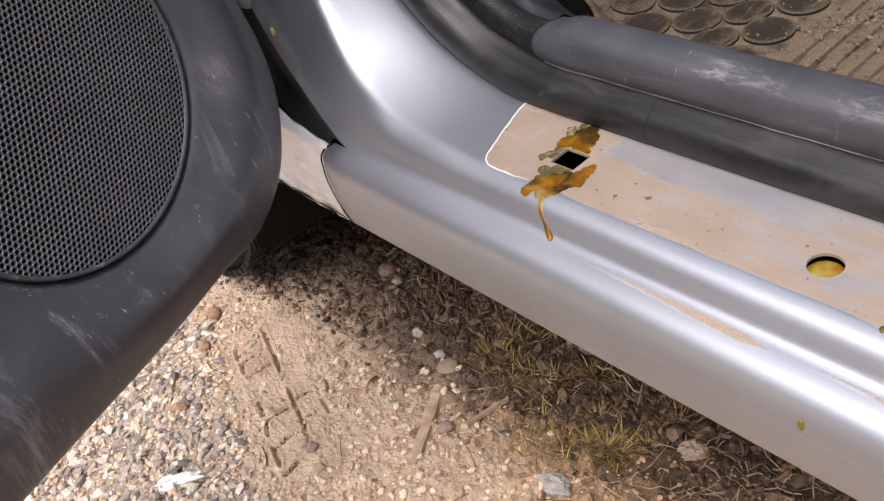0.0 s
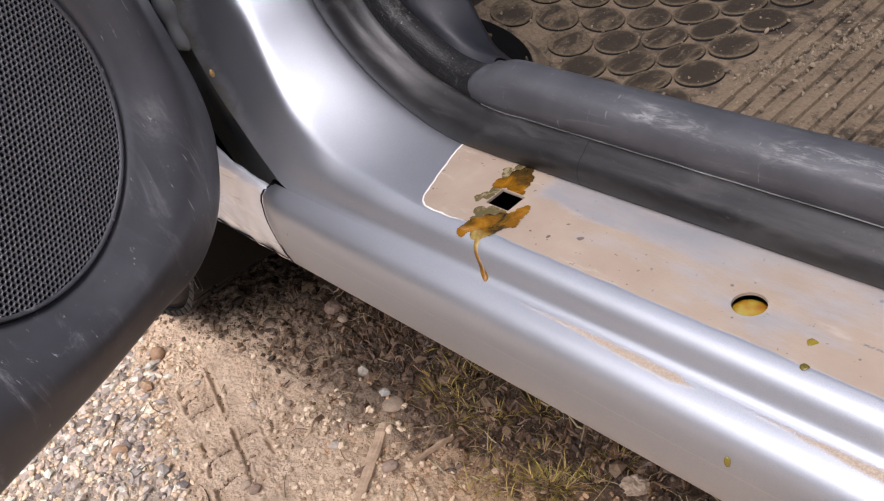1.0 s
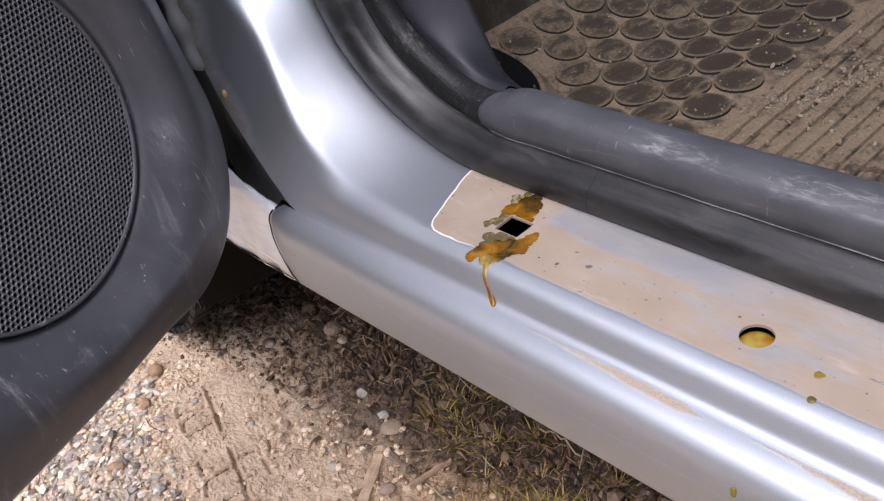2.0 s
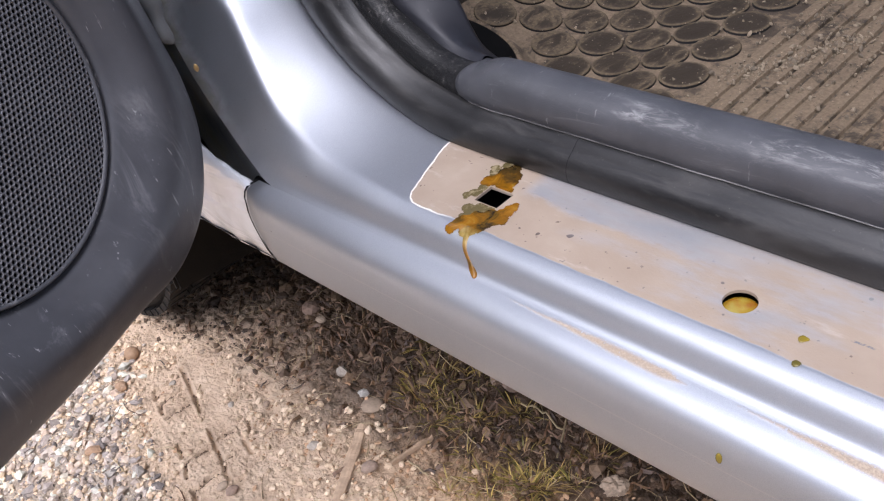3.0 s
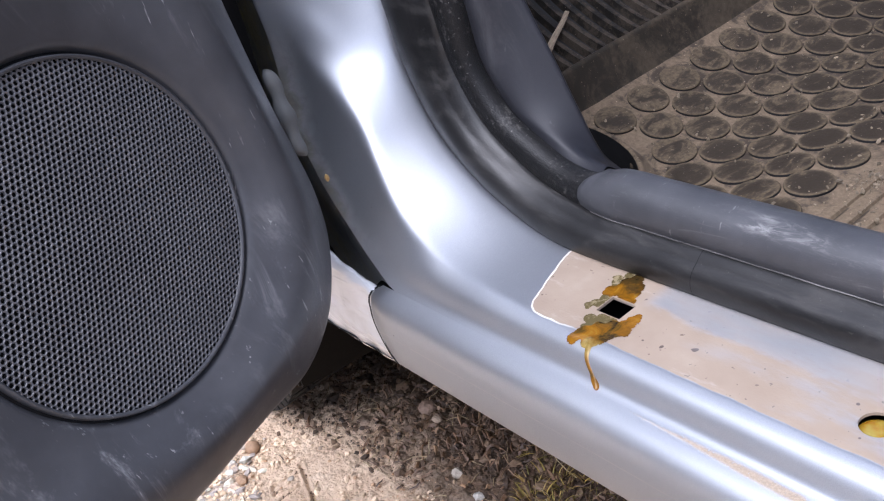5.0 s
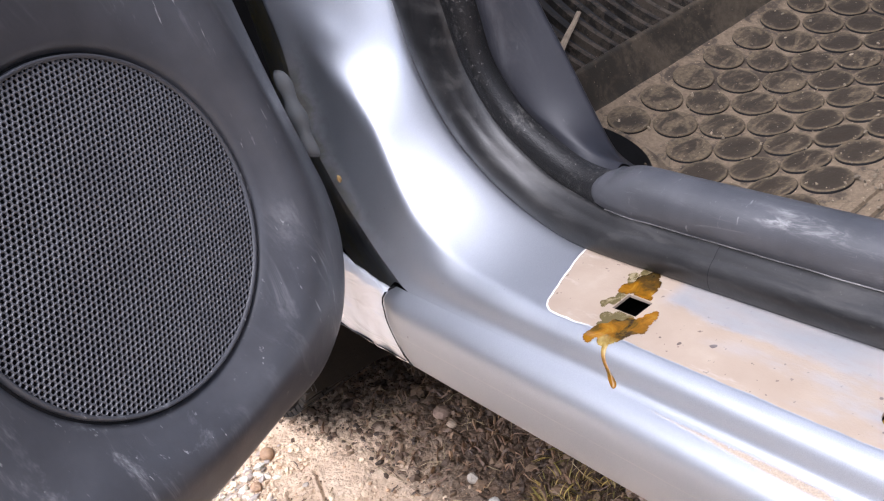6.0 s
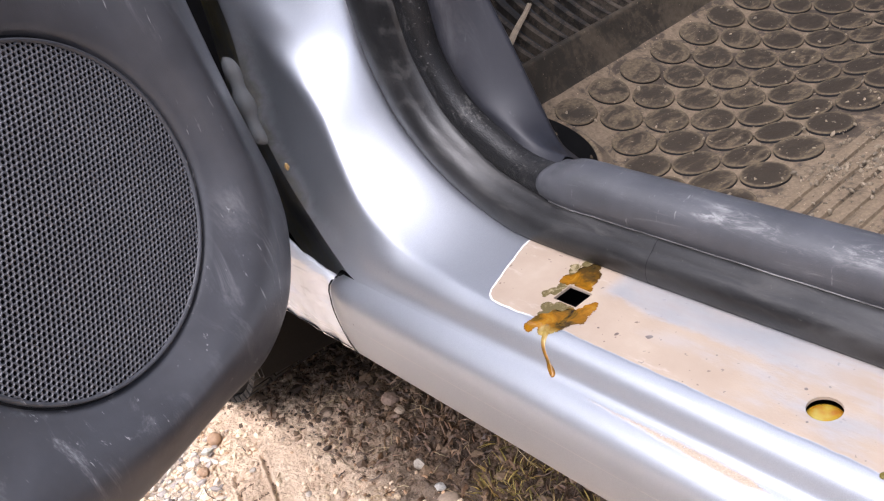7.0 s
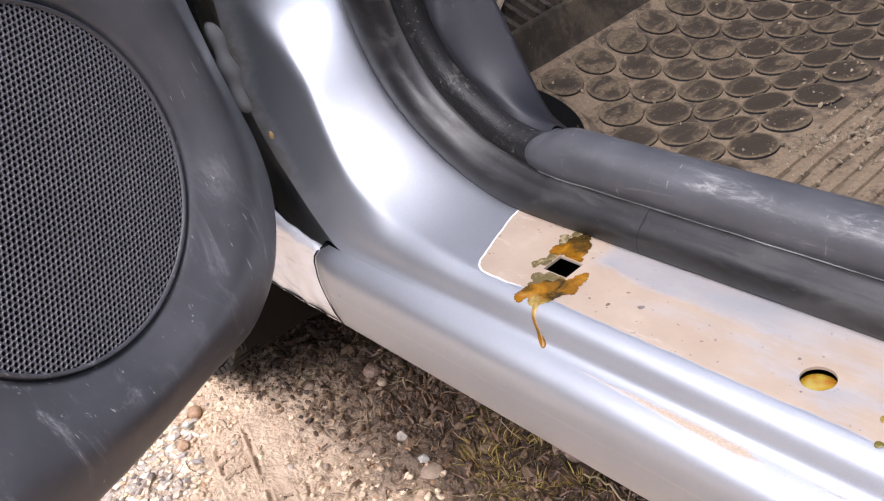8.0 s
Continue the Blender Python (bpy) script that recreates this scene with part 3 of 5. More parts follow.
def ground():
    def axis(c, half, step, n_out, reach):
        inner = [c + i * step for i in range(int(-half / step), int(half / step) + 1)]
        grow = [half + (reach - half) * (i / n_out) ** 3.6 for i in range(1, n_out + 1)]
        return [c - g for g in reversed(grow)] + inner + [c + g for g in grow]

    xs, ys = axis(-0.46, 0.40, 0.00105, 34, 80), axis(-0.06, 0.29, 0.00105, 34, 80)
    verts = [(x, y, ground_height(x, y)) for x in xs for y in ys]
    faces = [tuple(reversed(f)) for f in grid_faces(len(xs), len(ys))]
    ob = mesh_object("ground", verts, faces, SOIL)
    return tagged(ob, "pale sandy soil with a tyre print, damp brown patches and the car's shade in its colour", "ground", kind="structure")


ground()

# ---- plain unseen walls, added to block low skylight ----
for name, lo, hi in (("wall_west", (-4.65, -2.75, -0.05), (-4.5, 5.0, 2.1)), ("wall_north", (-4.5, 4.85, -0.05), (5.0, 5.0, 2.1))):
    bm = bmesh.new()
    box(bm, lo, hi)
    tagged(part(name, bm, WALL, None), "unseen plain rendered wall, added to block low skylight", "wall", kind="structure")

# ---- the car ----
car = tagged(new("car"), "silver car with its front door open and the sill trim removed", "car")
car.location = (0, 0, 0)

STRAIGHT = [0.7 - 0.88 * i / 44 for i in range(45)]


def edge_line(y, z, bend):
    """Straight along the sill, then through the points of the bend up the pillar."""
    fine = spline([(-0.18, y, z), (-0.21, y, z), *bend], 24)
    far = [0.0]
    for p, q in zip(fine, fine[1:]):
        far.append(far[-1] + (q - p).length)
    even, j = [], 0
    for i in range(101):
        want = far[-1] * (i / 100) ** 1.25
        while j < len(far) - 2 and far[j + 1] < want:
            j += 1
        even.append(fine[j].lerp(fine[j + 1], min(1, (want - far[j]) / max(1e-9, far[j + 1] - far[j]))))
    return [Vector((x, y, z)) for x in STRAIGHT[:-1]] + even


SEAL_LINE = edge_line(0.066, 0.36, [(-0.255, 0.067, 0.3615), (-0.30, 0.070, 0.3725), (-0.338, 0.072, 0.392), (-0.377, 0.077, 0.422), (-0.405, 0.083, 0.467), (-0.418, 0.088, 0.515), (-0.438, 0.09, 0.62), (-0.485, 0.09, 0.85)])
CREASE_LINE = edge_line(0.003, 0.36, [(-0.25, 0.003, 0.3615), (-0.2915, 0.0047, 0.365), (-0.325, 0.0075, 0.3755), (-0.3521, 0.01058, 0.3899), (-0.3733, 0.01674, 0.4094), (-0.3842, 0.02129, 0.4211), (-0.4015, 0.02751, 0.4436), (-0.421, 0.02962, 0.4624), (-0.4431, 0.03154, 0.4762), (-0.4603, 0.03248, 0.4966), (-0.4715, 0.03349, 0.5323), (-0.4837, 0.0335, 0.6188), (-0.5116, 0.03323, 0.8527)])
OUTER_LINE = edge_line(-0.0178, 0.343, [(-0.27, -0.0178, 0.343), (-0.315, -0.0178, 0.343), (-0.342, -0.018, 0.3435), (-0.367, -0.013, 0.352), (-0.404, -0.004, 0.367), (-0.444, 0.004, 0.398), (-0.4749, 0.01271, 0.4335), (-0.4863, 0.01915, 0.468), (-0.4867, 0.02136, 0.4942), (-0.4888, 0.02242, 0.5358), (-0.496, 0.02245, 0.619), (-0.5219, 0.02224, 0.8553)])
GROOVE_LINE = edge_line(0.08, 0.385, [(-0.235, 0.084, 0.384), (-0.28, 0.089, 0.391), (-0.31, 0.09, 0.407), (-0.336, 0.09, 0.43), (-0.356, 0.09, 0.47), (-0.362, 0.09, 0.517), (-0.375, 0.09, 0.62), (-0.41, 0.09, 0.85)])
INNER_LINE = edge_line(0.10, 0.41, [(-0.238, 0.104, 0.401), (-0.265, 0.105, 0.403), (-0.292, 0.105, 0.416), (-0.318, 0.105, 0.434), (-0.338, 0.105, 0.468), (-0.342, 0.105, 0.512), (-0.355, 0.105, 0.62), (-0.39, 0.105, 0.85)])


def ease(v, lo, hi):
    u = min(1.0, max(0.0, (v - lo) / (hi - lo)))
    return u * u * (3 - 2 * u)


def hollow_bulge(k):
    """The hollow's section off its chord: it rounds over from the crease, steeper and steeper, then turns out to the shelf."""
    return 0.0031 * math.sin(math.pi * k / 0.70) if k < 0.70 else -0.0011 * math.sin(math.pi * (k - 0.70) / 0.30)


def sill_panel():
    """The silver jamb as one pressing: a flat sill top with a square clip hole and a round drain hole, a hollow outside its
    crease, both turning up into the pillar."""
    share = (0.0, 0.06, *[0.06 + 0.88 * q / 18 for q in range(1, 18)], 0.94, 1.0)
    S = len(share) - 1
    N = 20
    hollow = band(CREASE_LINE, OUTER_LINE, N, hollow_bulge)
    scoop = band(CREASE_LINE, OUTER_LINE, N, lambda k: -0.0030 * math.sin(math.pi * k ** 0.8))
    bm = bmesh.new()
    grid, flange = [], []
    for i, (a, b, h, dip) in enumerate(zip(SEAL_LINE, CREASE_LINE, hollow, scoop)):
        u = ease(-a.x, 0.20, 0.33)
        late = ease(-b.x, 0.30, 0.365)
        h = [p.lerp(d, late) for p, d in zip(h, dip)]
        up = (SEAL_LINE[min(i + 1, len(SEAL_LINE) - 1)] - SEAL_LINE[max(i - 1, 0)]).cross(b - a).normalized()
        flat = [a + (b - a) * k + up * (0.0030 * u * math.sin(math.pi * k ** 0.55)) for k in share]
        # higher up the crease melts into one soft curve from seal to margin
        soft = ease(b.z, 0.475, 0.56)
        knee, end = 2 * b - (a + h[-1]) / 2, h[-1]
        bow = lambda k: a * (1 - k) ** 2 + knee * (2 * k * (1 - k)) + end * k * k
        h = [p.lerp(bow(0.5 + 0.5 * k / N), soft) for k, p in enumerate(h)]
        flat = [p.lerp(bow(0.5 * k), soft) for k, p in zip(share, flat)]
        # a stamped dimple in the pillar
        flat = [p + up * (0.0026 * math.exp(-((p.y - 0.044) / 0.0065) ** 2 - ((p.z - 0.507) / 0.013) ** 2)) for p in flat]
        row = flat + h[1:]
        for _ in range(7):
            row = [p if not 8 <= k <= S + 10 else p.lerp((row[k - 1] + row[k + 1]) / 2, 0.5 * late) for k, p in enumerate(row)]
        grid.append([bm.verts.new(p) for p in row])
        o = h[-1]
        if o.z > 0.3440:
            t = (OUTER_LINE[min(i + 1, len(OUTER_LINE) - 1)] - OUTER_LINE[max(i - 1, 0)]).normalized()
            away = Vector((-t.z, 0, t.x))
            grow = ease(o.z, 0.344, 0.375)
            flange.append([o + away * q * grow + Vector((0, y * grow, 0)) for q, y in ((0, 0), (0.005, 0.0003), (0.012, 0.0014), (0.022, 0.004), (0.036, 0.008), (0.055, 0.012), (0.075, 0.014), (0.10, 0.015))])
    sheet("hinge_flange", flange, GRIME, car, 0.0, "grimy silver flange in the hinge gap")
    last = len(STRAIGHT) - 1
    for i in range(len(grid) - 1):
        for j in range(min(len(grid[i]), len(grid[i + 1])) - 1):
            if i < last and 1 <= j < S - 1:
                continue
            bm.faces.new((grid[i][j], grid[i + 1][j], grid[i + 1][j + 1], grid[i][j + 1]))
    cx, cy, hx, hy, z = -0.169, 0.0328, 0.0092, 0.0077, 0.36
    square = [(cx - hx, cy - hy), (cx + hx, cy - hy), (cx + hx, cy + hy), (cx - hx, cy + hy)]
    disc = [(0.0005 + 0.0086 * math.cos(a * math.pi / 24), 0.0262 + 0.0086 * math.sin(a * math.pi / 24)) for a in range(48)]
    rim = [grid[i][1] for i in range(last + 1)] + [grid[last][j] for j in range(2, S - 1)] + [grid[i][S - 1] for i in range(last, -1, -1)]
    edges = []
    for a, b in zip(rim, rim[1:] + rim[:1]):
        edges.append(bm.edges.get((a, b)) or bm.edges.new((a, b)))
    for loop in (square, disc):
        vs = [bm.verts.new((x, y, z)) for x, y in loop]
        low = [bm.verts.new((x, y, z - 0.0018)) for x, y in loop]
        for i in range(len(vs)):
            j = (i + 1) % len(vs)
            edges.append(bm.edges.new((vs[i], vs[j])))
            bm.faces.new((vs[i], vs[j], low[j], low[i])).smooth = False
    bmesh.ops.triangle_fill(bm, edges=edges, use_beauty=True, normal=(0, 0, 1))
    bmesh.ops.recalc_face_normals(bm, faces=bm.faces[:])
    for f in bm.faces:
        f.smooth = abs(f.normal.z) > 0.05 or f.calc_center_median().z > 0.3605 or f.calc_center_median().y < 0.003
    for e in bm.edges:
        if len(e.link_faces) == 2 and e.link_faces[0].smooth != e.link_faces[1].smooth:
            e.smooth = False
    part("sill_panel", bm, SILVER, car)
    # a black block under the holes paints the sill's dark inside
    bm = bmesh.new()
    box(bm, (-0.3, 0.006, 0.285), (0.7, 0.075, 0.325))
    part("sill_cavity", bm, BLACK, car, "black block for the dark inside of the sill")


ROCKER = [(-0.0178, 0.343), (-0.0217, 0.3421), (-0.0258, 0.3409), (-0.0294, 0.3391), (-0.0324, 0.3365), (-0.0346, 0.3331), (-0.0360, 0.3288), (-0.0368, 0.3235), (-0.0371, 0.3174), (-0.0368, 0.3080), (-0.0358, 0.2960), (-0.0335, 0.2860), (-0.0290, 0.2790), (-0.0200, 0.2740), (0.0, 0.268), (0.05, 0.262)]


def rocker():
    """The outer sill and, ahead of a slanting seam, the foot of the front wing under creased clear film."""
    c = len(ROCKER)
    seam = [-0.356 + 0.0165 * (k / (c - 4)) ** 1.6 - 0.004 * math.sin(math.pi * min(1, k / 5)) for k in range(c)]
    rows = []
    for i in range(81):
        u = i / 80
        rows.append([Vector((0.7 + (seam[k] - 0.7) * u, y, z)) for k, (y, z) in enumerate(ROCKER)])
    rows.append([Vector((p.x - 0.0008, p.y + (0.0 - p.y) * 0.02, p.z + (0.31 - p.z) * 0.02)) for p in rows[-1]])
    rows.append([Vector((p.x + 0.004, p.y + (0.0 - p.y) * 0.12, p.z + (0.31 - p.z) * 0.12)) for p in rows[-2]])
    sheet("rocker_panel", rows, SILVER, car, 0.0)
    rows = []
    for i in range(61):
        u = i / 60
        row = []
        for k in range(-4, c - 6):
            end = seam[max(0, k + 6)] - 0.0036
            x = -0.62 + (end + 0.62) * u
            ahead = end - x
            # the wing's rear edge climbs away from the sill; below it the foot keeps the sill's own section
            if k < 0:
                y, z = ((-0.0195, 0.3360 + 0.27 * ahead), (-0.0205, 0.3405 + 0.27 * ahead), (-0.0245, 0.3420 + 0.25 * ahead), (-0.0285, 0.3380 + 0.12 * ahead))[k + 4]
            else:
                y, z = ROCKER[k + 6][0] + 0.0010 + 0.006 * max(0, (ROCKER[k + 6][1] - 0.290) / 0.041) ** 2, ROCKER[k + 6][1] - 0.0015
            fold = 0.0018 * noise.noise((x * 55, z * 80, 2.0)) + 0.0024 * noise.noise((x * 16, z * 210, 11.0)) + 0.0007 * abs(noise.noise((x * 25 + z * 130, z * 60, 5.0)))
            row.append(Vector((x, y + fold, z + 0.0010 * noise.noise((x * 60, y * 150, 8.0)))))
        rows.append(row)
    # the loose lower edge of the film
    hang = [[Vector((-0.350 - 0.11 * q / 20, -0.0335 + 0.012 * w, 0.2875 - 0.013 * w * math.sin(math.pi * min(1, 0.15 + q / 22)) - 0.0006 * q / 20)) for w in (0, 0.3, 0.6, 0.85, 1.0)] for q in range(21)]
    sheet("film_edge", hang, FLAP, car, 0.0006, "loose grey lower edge of the film")
    dark = [[Vector((x - d, y - 0.0004, z + (0.0004 if z > 0.33 else -0.0002))) for d in (0.0002, 0.0024)] for (y, z), x in zip(ROCKER, seam)]
    sheet("seam", dark, BLACK, car, 0.0, "dark seam between the sill and the wing")
    sheet("wing_foot", list(reversed(rows)), FILM, car, 0.0, "silver wing foot under creased clear film")


def seal_bulge(k):
    """One broad lobe, fuller below where it overhangs the sill."""
    wave = lambda v: max(0.0, math.sin(math.pi * v))
    return -0.0060 * wave(k) ** 0.6 - 0.0024 * wave(k / 0.7) ** 0.8 * (k < 0.7)


def weatherstrip():
    sheet("weatherstrip", band(SEAL_LINE, GROOVE_LINE, 26, seal_bulge), RUBBER, car, 0.0, "worn black rubber door seal")
    joint = []
    for dx in (-0.0002, 0.0002):
        ends = [[Vector((x + dx, y, z)) for x in (-0.136, -0.138)] for y, z in ((0.066, 0.36), (0.08, 0.385))]
        joint.append(band(ends[0], ends[1], 26, lambda k: seal_bulge(k) - 0.00035)[0])
    sheet("seal_joint", joint, BLACK, car, 0.0, "black butt joint of the seal")
    rows = band(GROOVE_LINE, INNER_LINE, 10, lambda k: -0.0075 * math.sin(math.pi * k) ** 0.7)
    sheet("seal_bulb", [r for r in rows if r[0].x < -0.236], BULB, car, 0.0, "flocked black rubber bulb seal")


def sill_cover():
    """A rounded plastic roll over the sill's inner flange, with a blunt round nose and a whitish worn lip."""
    rows = band(GROOVE_LINE, INNER_LINE, 14, lambda k: -0.0012 - 0.0100 * math.sin(math.pi * k) ** 0.75)
    rows = [r for r in rows if r[0].x > -0.232]
    tip = rows[-1]
    foot = (tip[0] + tip[-1]) / 2 + Vector((0, 0.004, -0.006))
    for q in range(1, 9):
        turn = q / 8 * math.pi / 2 * 0.97
        rows.append([foot + (p - foot) * math.cos(turn) ** 0.8 + Vector((-0.021 + 0.010 * k / 14, 0.001, 0.002)) * math.sin(turn) for k, p in enumerate(tip)])
    skirt = ((0.005, -0.0005), (0.010, -0.004), (0.015, -0.010), (0.020, -0.022), (0.024, -0.045), (0.026, -0.085))
    full = [[*r, *[r[-1] + Vector((0, y, z)) for y, z in skirt]] for r in rows]
    bead = [[p + Vector((0, -0.0002 + 0.0004 * math.cos(t), 0.0004 * math.sin(t) + 0.0007 * noise.noise((p.x * 45, 0, 0)))) for t in (0.4, 1.6, 2.8, 4.0)] for p in [r[0] for r in rows[:-8]]]
    sheet("cover_lip", bead, WORN, car, 0.0, "whitish worn lip of the sill cover")
    sheet("sill_cover", full, COVER, car, 0.0, "scuffed grey plastic sill cover")


def kick_panel():
    edge = edge_line(0.126, 0.372, [(-0.241, 0.13, 0.383), (-0.258, 0.131, 0.391), (-0.266, 0.132, 0.400), (-0.276, 0.132, 0.423), (-0.293, 0.132, 0.465), (-0.31, 0.132, 0.505), (-0.335, 0.132, 0.60), (-0.37, 0.132, 0.85)])
    front = band(INNER_LINE, edge, 14, lambda k: -0.0060 * math.sin(math.pi * k ** 0.5))
    rows = [[*r, r[-1] + Vector((-0.012, 0.010, -0.002)), r[-1] + Vector((-0.06, 0.022, -0.01)), r[-1] + Vector((-0.22, 0.04, -0.02))] for r in front if r[0].x < -0.236]
    sheet("kick_panel", rows, KICK, car, 0.0, "blue-grey plastic kick panel")


def underbody():
    bm = bmesh.new()
    box(bm, (-0.56, 0.04, 0.232), (0.7, 1.35, 0.262))
    # lower block, out of view, added to keep light from under the car
    box(bm, (-0.54, 0.15, 0.13), (0.7, 1.30, 0.231))
    part("floor_pan", bm, UNDER, car, "dirty dark steel floor pan with an added unseen block below")
    # an unseen panel, added to stop light leaking down ahead of the floor
    bm = bmesh.new()
    box(bm, (-0.80, 0.0, 0.256), (-0.562, 1.36, 0.278))
    part("toe_panel", bm, UNDER, car, "dirty dark panel, added unseen to stop a light leak")
    # an unseen block, added to stop light coming under the car's front
    bm = bmesh.new()
    box(bm, (-0.70, 0.20, 0.075), (-0.62, 1.25, 0.27))
    bmesh.ops.bevel(bm, geom=bm.edges[:], offset=0.02, segments=2, affect="EDGES")
    part("undertray", bm, UNDER, car, "dirty black block, added unseen to stop light from the front")
    bm = bmesh.new()
    v = box(bm, (-0.562, -0.040, 0.120), (-0.554, 0.34, 0.33))
    # its lower edge hangs askew
    for q in v:
        if q.co.z < 0.2:
            q.co.z = 0.158 - 0.13 * q.co.y
    bmesh.ops.bevel(bm, geom=bm.edges[:], offset=0.003, segments=2, affect="EDGES")
    part("mud_flap", bm, FLAP, car, "mud-stained black rubber mud flap")


def cabin():
    """An unseen plain rest of the cabin, added to shut the light out: roof, far side, bulkhead, rear post."""
    def slab(name, lo, hi, material, label=""):
        bm = bmesh.new()
        box(bm, lo, hi)
        bmesh.ops.bevel(bm, geom=bm.edges[:], offset=0.008, segments=2, affect="EDGES")
        part(name, bm, material, car, label)
    slab("roof", (-0.25, 0.16, 1.45), (1.05, 1.34, 1.50), SILVER, "unseen silver roof, added to block the sky")
    slab("rear_post", (0.72, 0.07, 0.37), (0.86, 0.15, 1.46), SILVER, "unseen silver rear door post, added to block light")
    # kept low and grey so that more light reaches the door trim
    slab("far_side", (-0.75, 1.34, 0.27), (1.05, 1.40, 0.86), TRIM, "unseen grey far side, added to block and bounce light")
    slab("far_post", (0.72, 1.30, 0.95), (0.86, 1.38, 1.46), SILVER)
    slab("bulkhead", (-0.86, 0.14, 0.28), (-0.80, 1.36, 0.92), KICK, "unseen grey bulkhead, added to block light")
    for y in (0.055, 1.30):
        bm = bmesh.new()
        box(bm, (-0.03, -0.035, 0.0), (0.03, 0.035, 0.66))
        bm.transform(Matrix.Translation((-0.47, y + 0.035, 0.82)) @ Matrix.Shear("XY", 4, (0.42, 0.09 if y < 1 else -0.02)))
        part("windscreen_post", bm, SILVER, car)


def body_ends():
    """An unseen front and rear of the body, plain, added so that light comes in only where it can."""
    def shell(name, profile, y0, y1, material, label):
        """A side profile of (x, z), drawn across the car."""
        bm = bmesh.new()
        a, b = [bm.verts.new((x, y0, z)) for x, z in profile], [bm.verts.new((x, y1, z)) for x, z in profile]
        bm.faces.new(list(reversed(a)))
        bm.faces.new(b)
        for i in range(len(a)):
            j = (i + 1) % len(a)
            bm.faces.new((a[i], a[j], b[j], b[i]))
        bmesh.ops.recalc_face_normals(bm, faces=bm.faces[:])
        part(name, bm, material, car, label)

    def arch(cx):
        return [(cx + 0.33 * math.cos(radians(t)), 0.275 + 0.33 * math.sin(radians(t))) for t in range(0, 181, 15)]

    front = [(-0.64, 0.86), (-0.64, 0.36), *[p for p in arch(-0.866) if p[1] > 0.3], (-1.36, 0.22), (-1.52, 0.26), (-1.55, 0.55), (-1.46, 0.74)]
    shell("front_body", front, -0.03, 1.46, SILVER, "unseen silver front wing and bonnet, added to block light")
    bm = bmesh.new()
    box(bm, (-0.64, -0.040, 0.35), (-0.432, -0.034, 0.86))
    bmesh.ops.bevel(bm, geom=bm.edges[:], offset=0.002, segments=2, affect="EDGES")
    part("wing_skin", bm, SILVER, car, "silver skin of the front wing")
    # an added black panel stands in for the dark behind the hinge gap
    bm = bmesh.new()
    box(bm, (-0.56, -0.033, 0.345), (-0.55, 0.12, 0.86))
    part("wing_lining", bm, BLACK, car, "added black panel that makes the hinge gap dark")
    rear = [(0.86, 0.92), (0.86, 0.24), *[p for p in reversed(arch(1.45)[::-1]) if p[1] > 0.3][::-1], (1.98, 0.26), (2.02, 0.6), (1.97, 0.95)]
    shell("rear_body", rear, -0.03, 1.46, SILVER, "unseen silver rear quarter, added to close the body")


def wheel():
    """The front tyre behind the flap, with tread blocks."""
    R, W, cx, cy = 0.275, 0.165, -0.866, 0.058
    prof = [(0.62, -0.42), (0.80, -0.50), (0.93, -0.49), (0.985, -0.44), (1.0, -0.36), (1.0, 0.36), (0.985, 0.44), (0.93, 0.49), (0.80, 0.50), (0.62, 0.42)]
    n = 72
    verts = [(cx + R * r * math.sin(2 * math.pi * i / n), cy + W * w, R + 0.002 - R * r * math.cos(2 * math.pi * i / n)) for i in range(n) for r, w in prof]
    c = len(prof)
    faces = [(i * c + j, i * c + (j + 1) % c, ((i + 1) % n) * c + (j + 1) % c, ((i + 1) % n) * c + j) for i in range(n) for j in range(c)]
    wheel_ob = mesh_object("front_tyre", verts, faces, TYRE, car, True, "muddy black front tyre")
    for i in range(-14, 15):
        for k in range(5):
            a = 2 * math.pi * (i + 0.5 * (k % 2)) / n
            bm = bmesh.new()
            w = -0.4 + 0.2 * k
            box(bm, (-0.009, -0.012, -0.004), (0.009, 0.012, 0.004))
            bm.transform(Matrix.Translation((cx, cy + W * w, R + 0.002)) @ Matrix.Rotation(a, 4, "Y") @ Matrix.Translation((0, 0, -R - 0.001)))
            part("tread_block", bm, TYRE, wheel_ob)


# ---- the open door ----
DOOR_C = Vector((-0.2996, -0.1883, 0.5006))
DOOR_U = Vector((-0.4067, 0.9135, 0.0))
DOOR_V = Vector((-0.1586, -0.0706, 0.9848))
DOOR_N = Vector((0.8997, 0.4006, 0.1736))
GRILLE_R = 0.098


def on_door(u, v, w=0.0):
    return DOOR_C + DOOR_U * u + DOOR_V * v + DOOR_N * w


TRIM_LINE = spline([(0.195, 0.42, 0), (0.182, 0.20, 0), (0.166, 0.06, 0), (0.162, 0.0, 0), (0.162, -0.035, 0), (0.161, -0.068, 0), (0.151, -0.102, 0), (0.121, -0.139, 0), (0.079, -0.157, 0), (0.030, -0.156, 0), (-0.03, -0.156, 0), (-0.10, -0.153, 0), (-0.25, -0.147, 0), (-0.62, -0.13, 0), (-0.66, -0.09, 0), (-0.67, 0.0, 0), (-0.67, 0.40, 0), (-0.60, 0.44, 0), (-0.2, 0.44, 0), (0.12, 0.44, 0), (0.195, 0.42, 0)], 8)


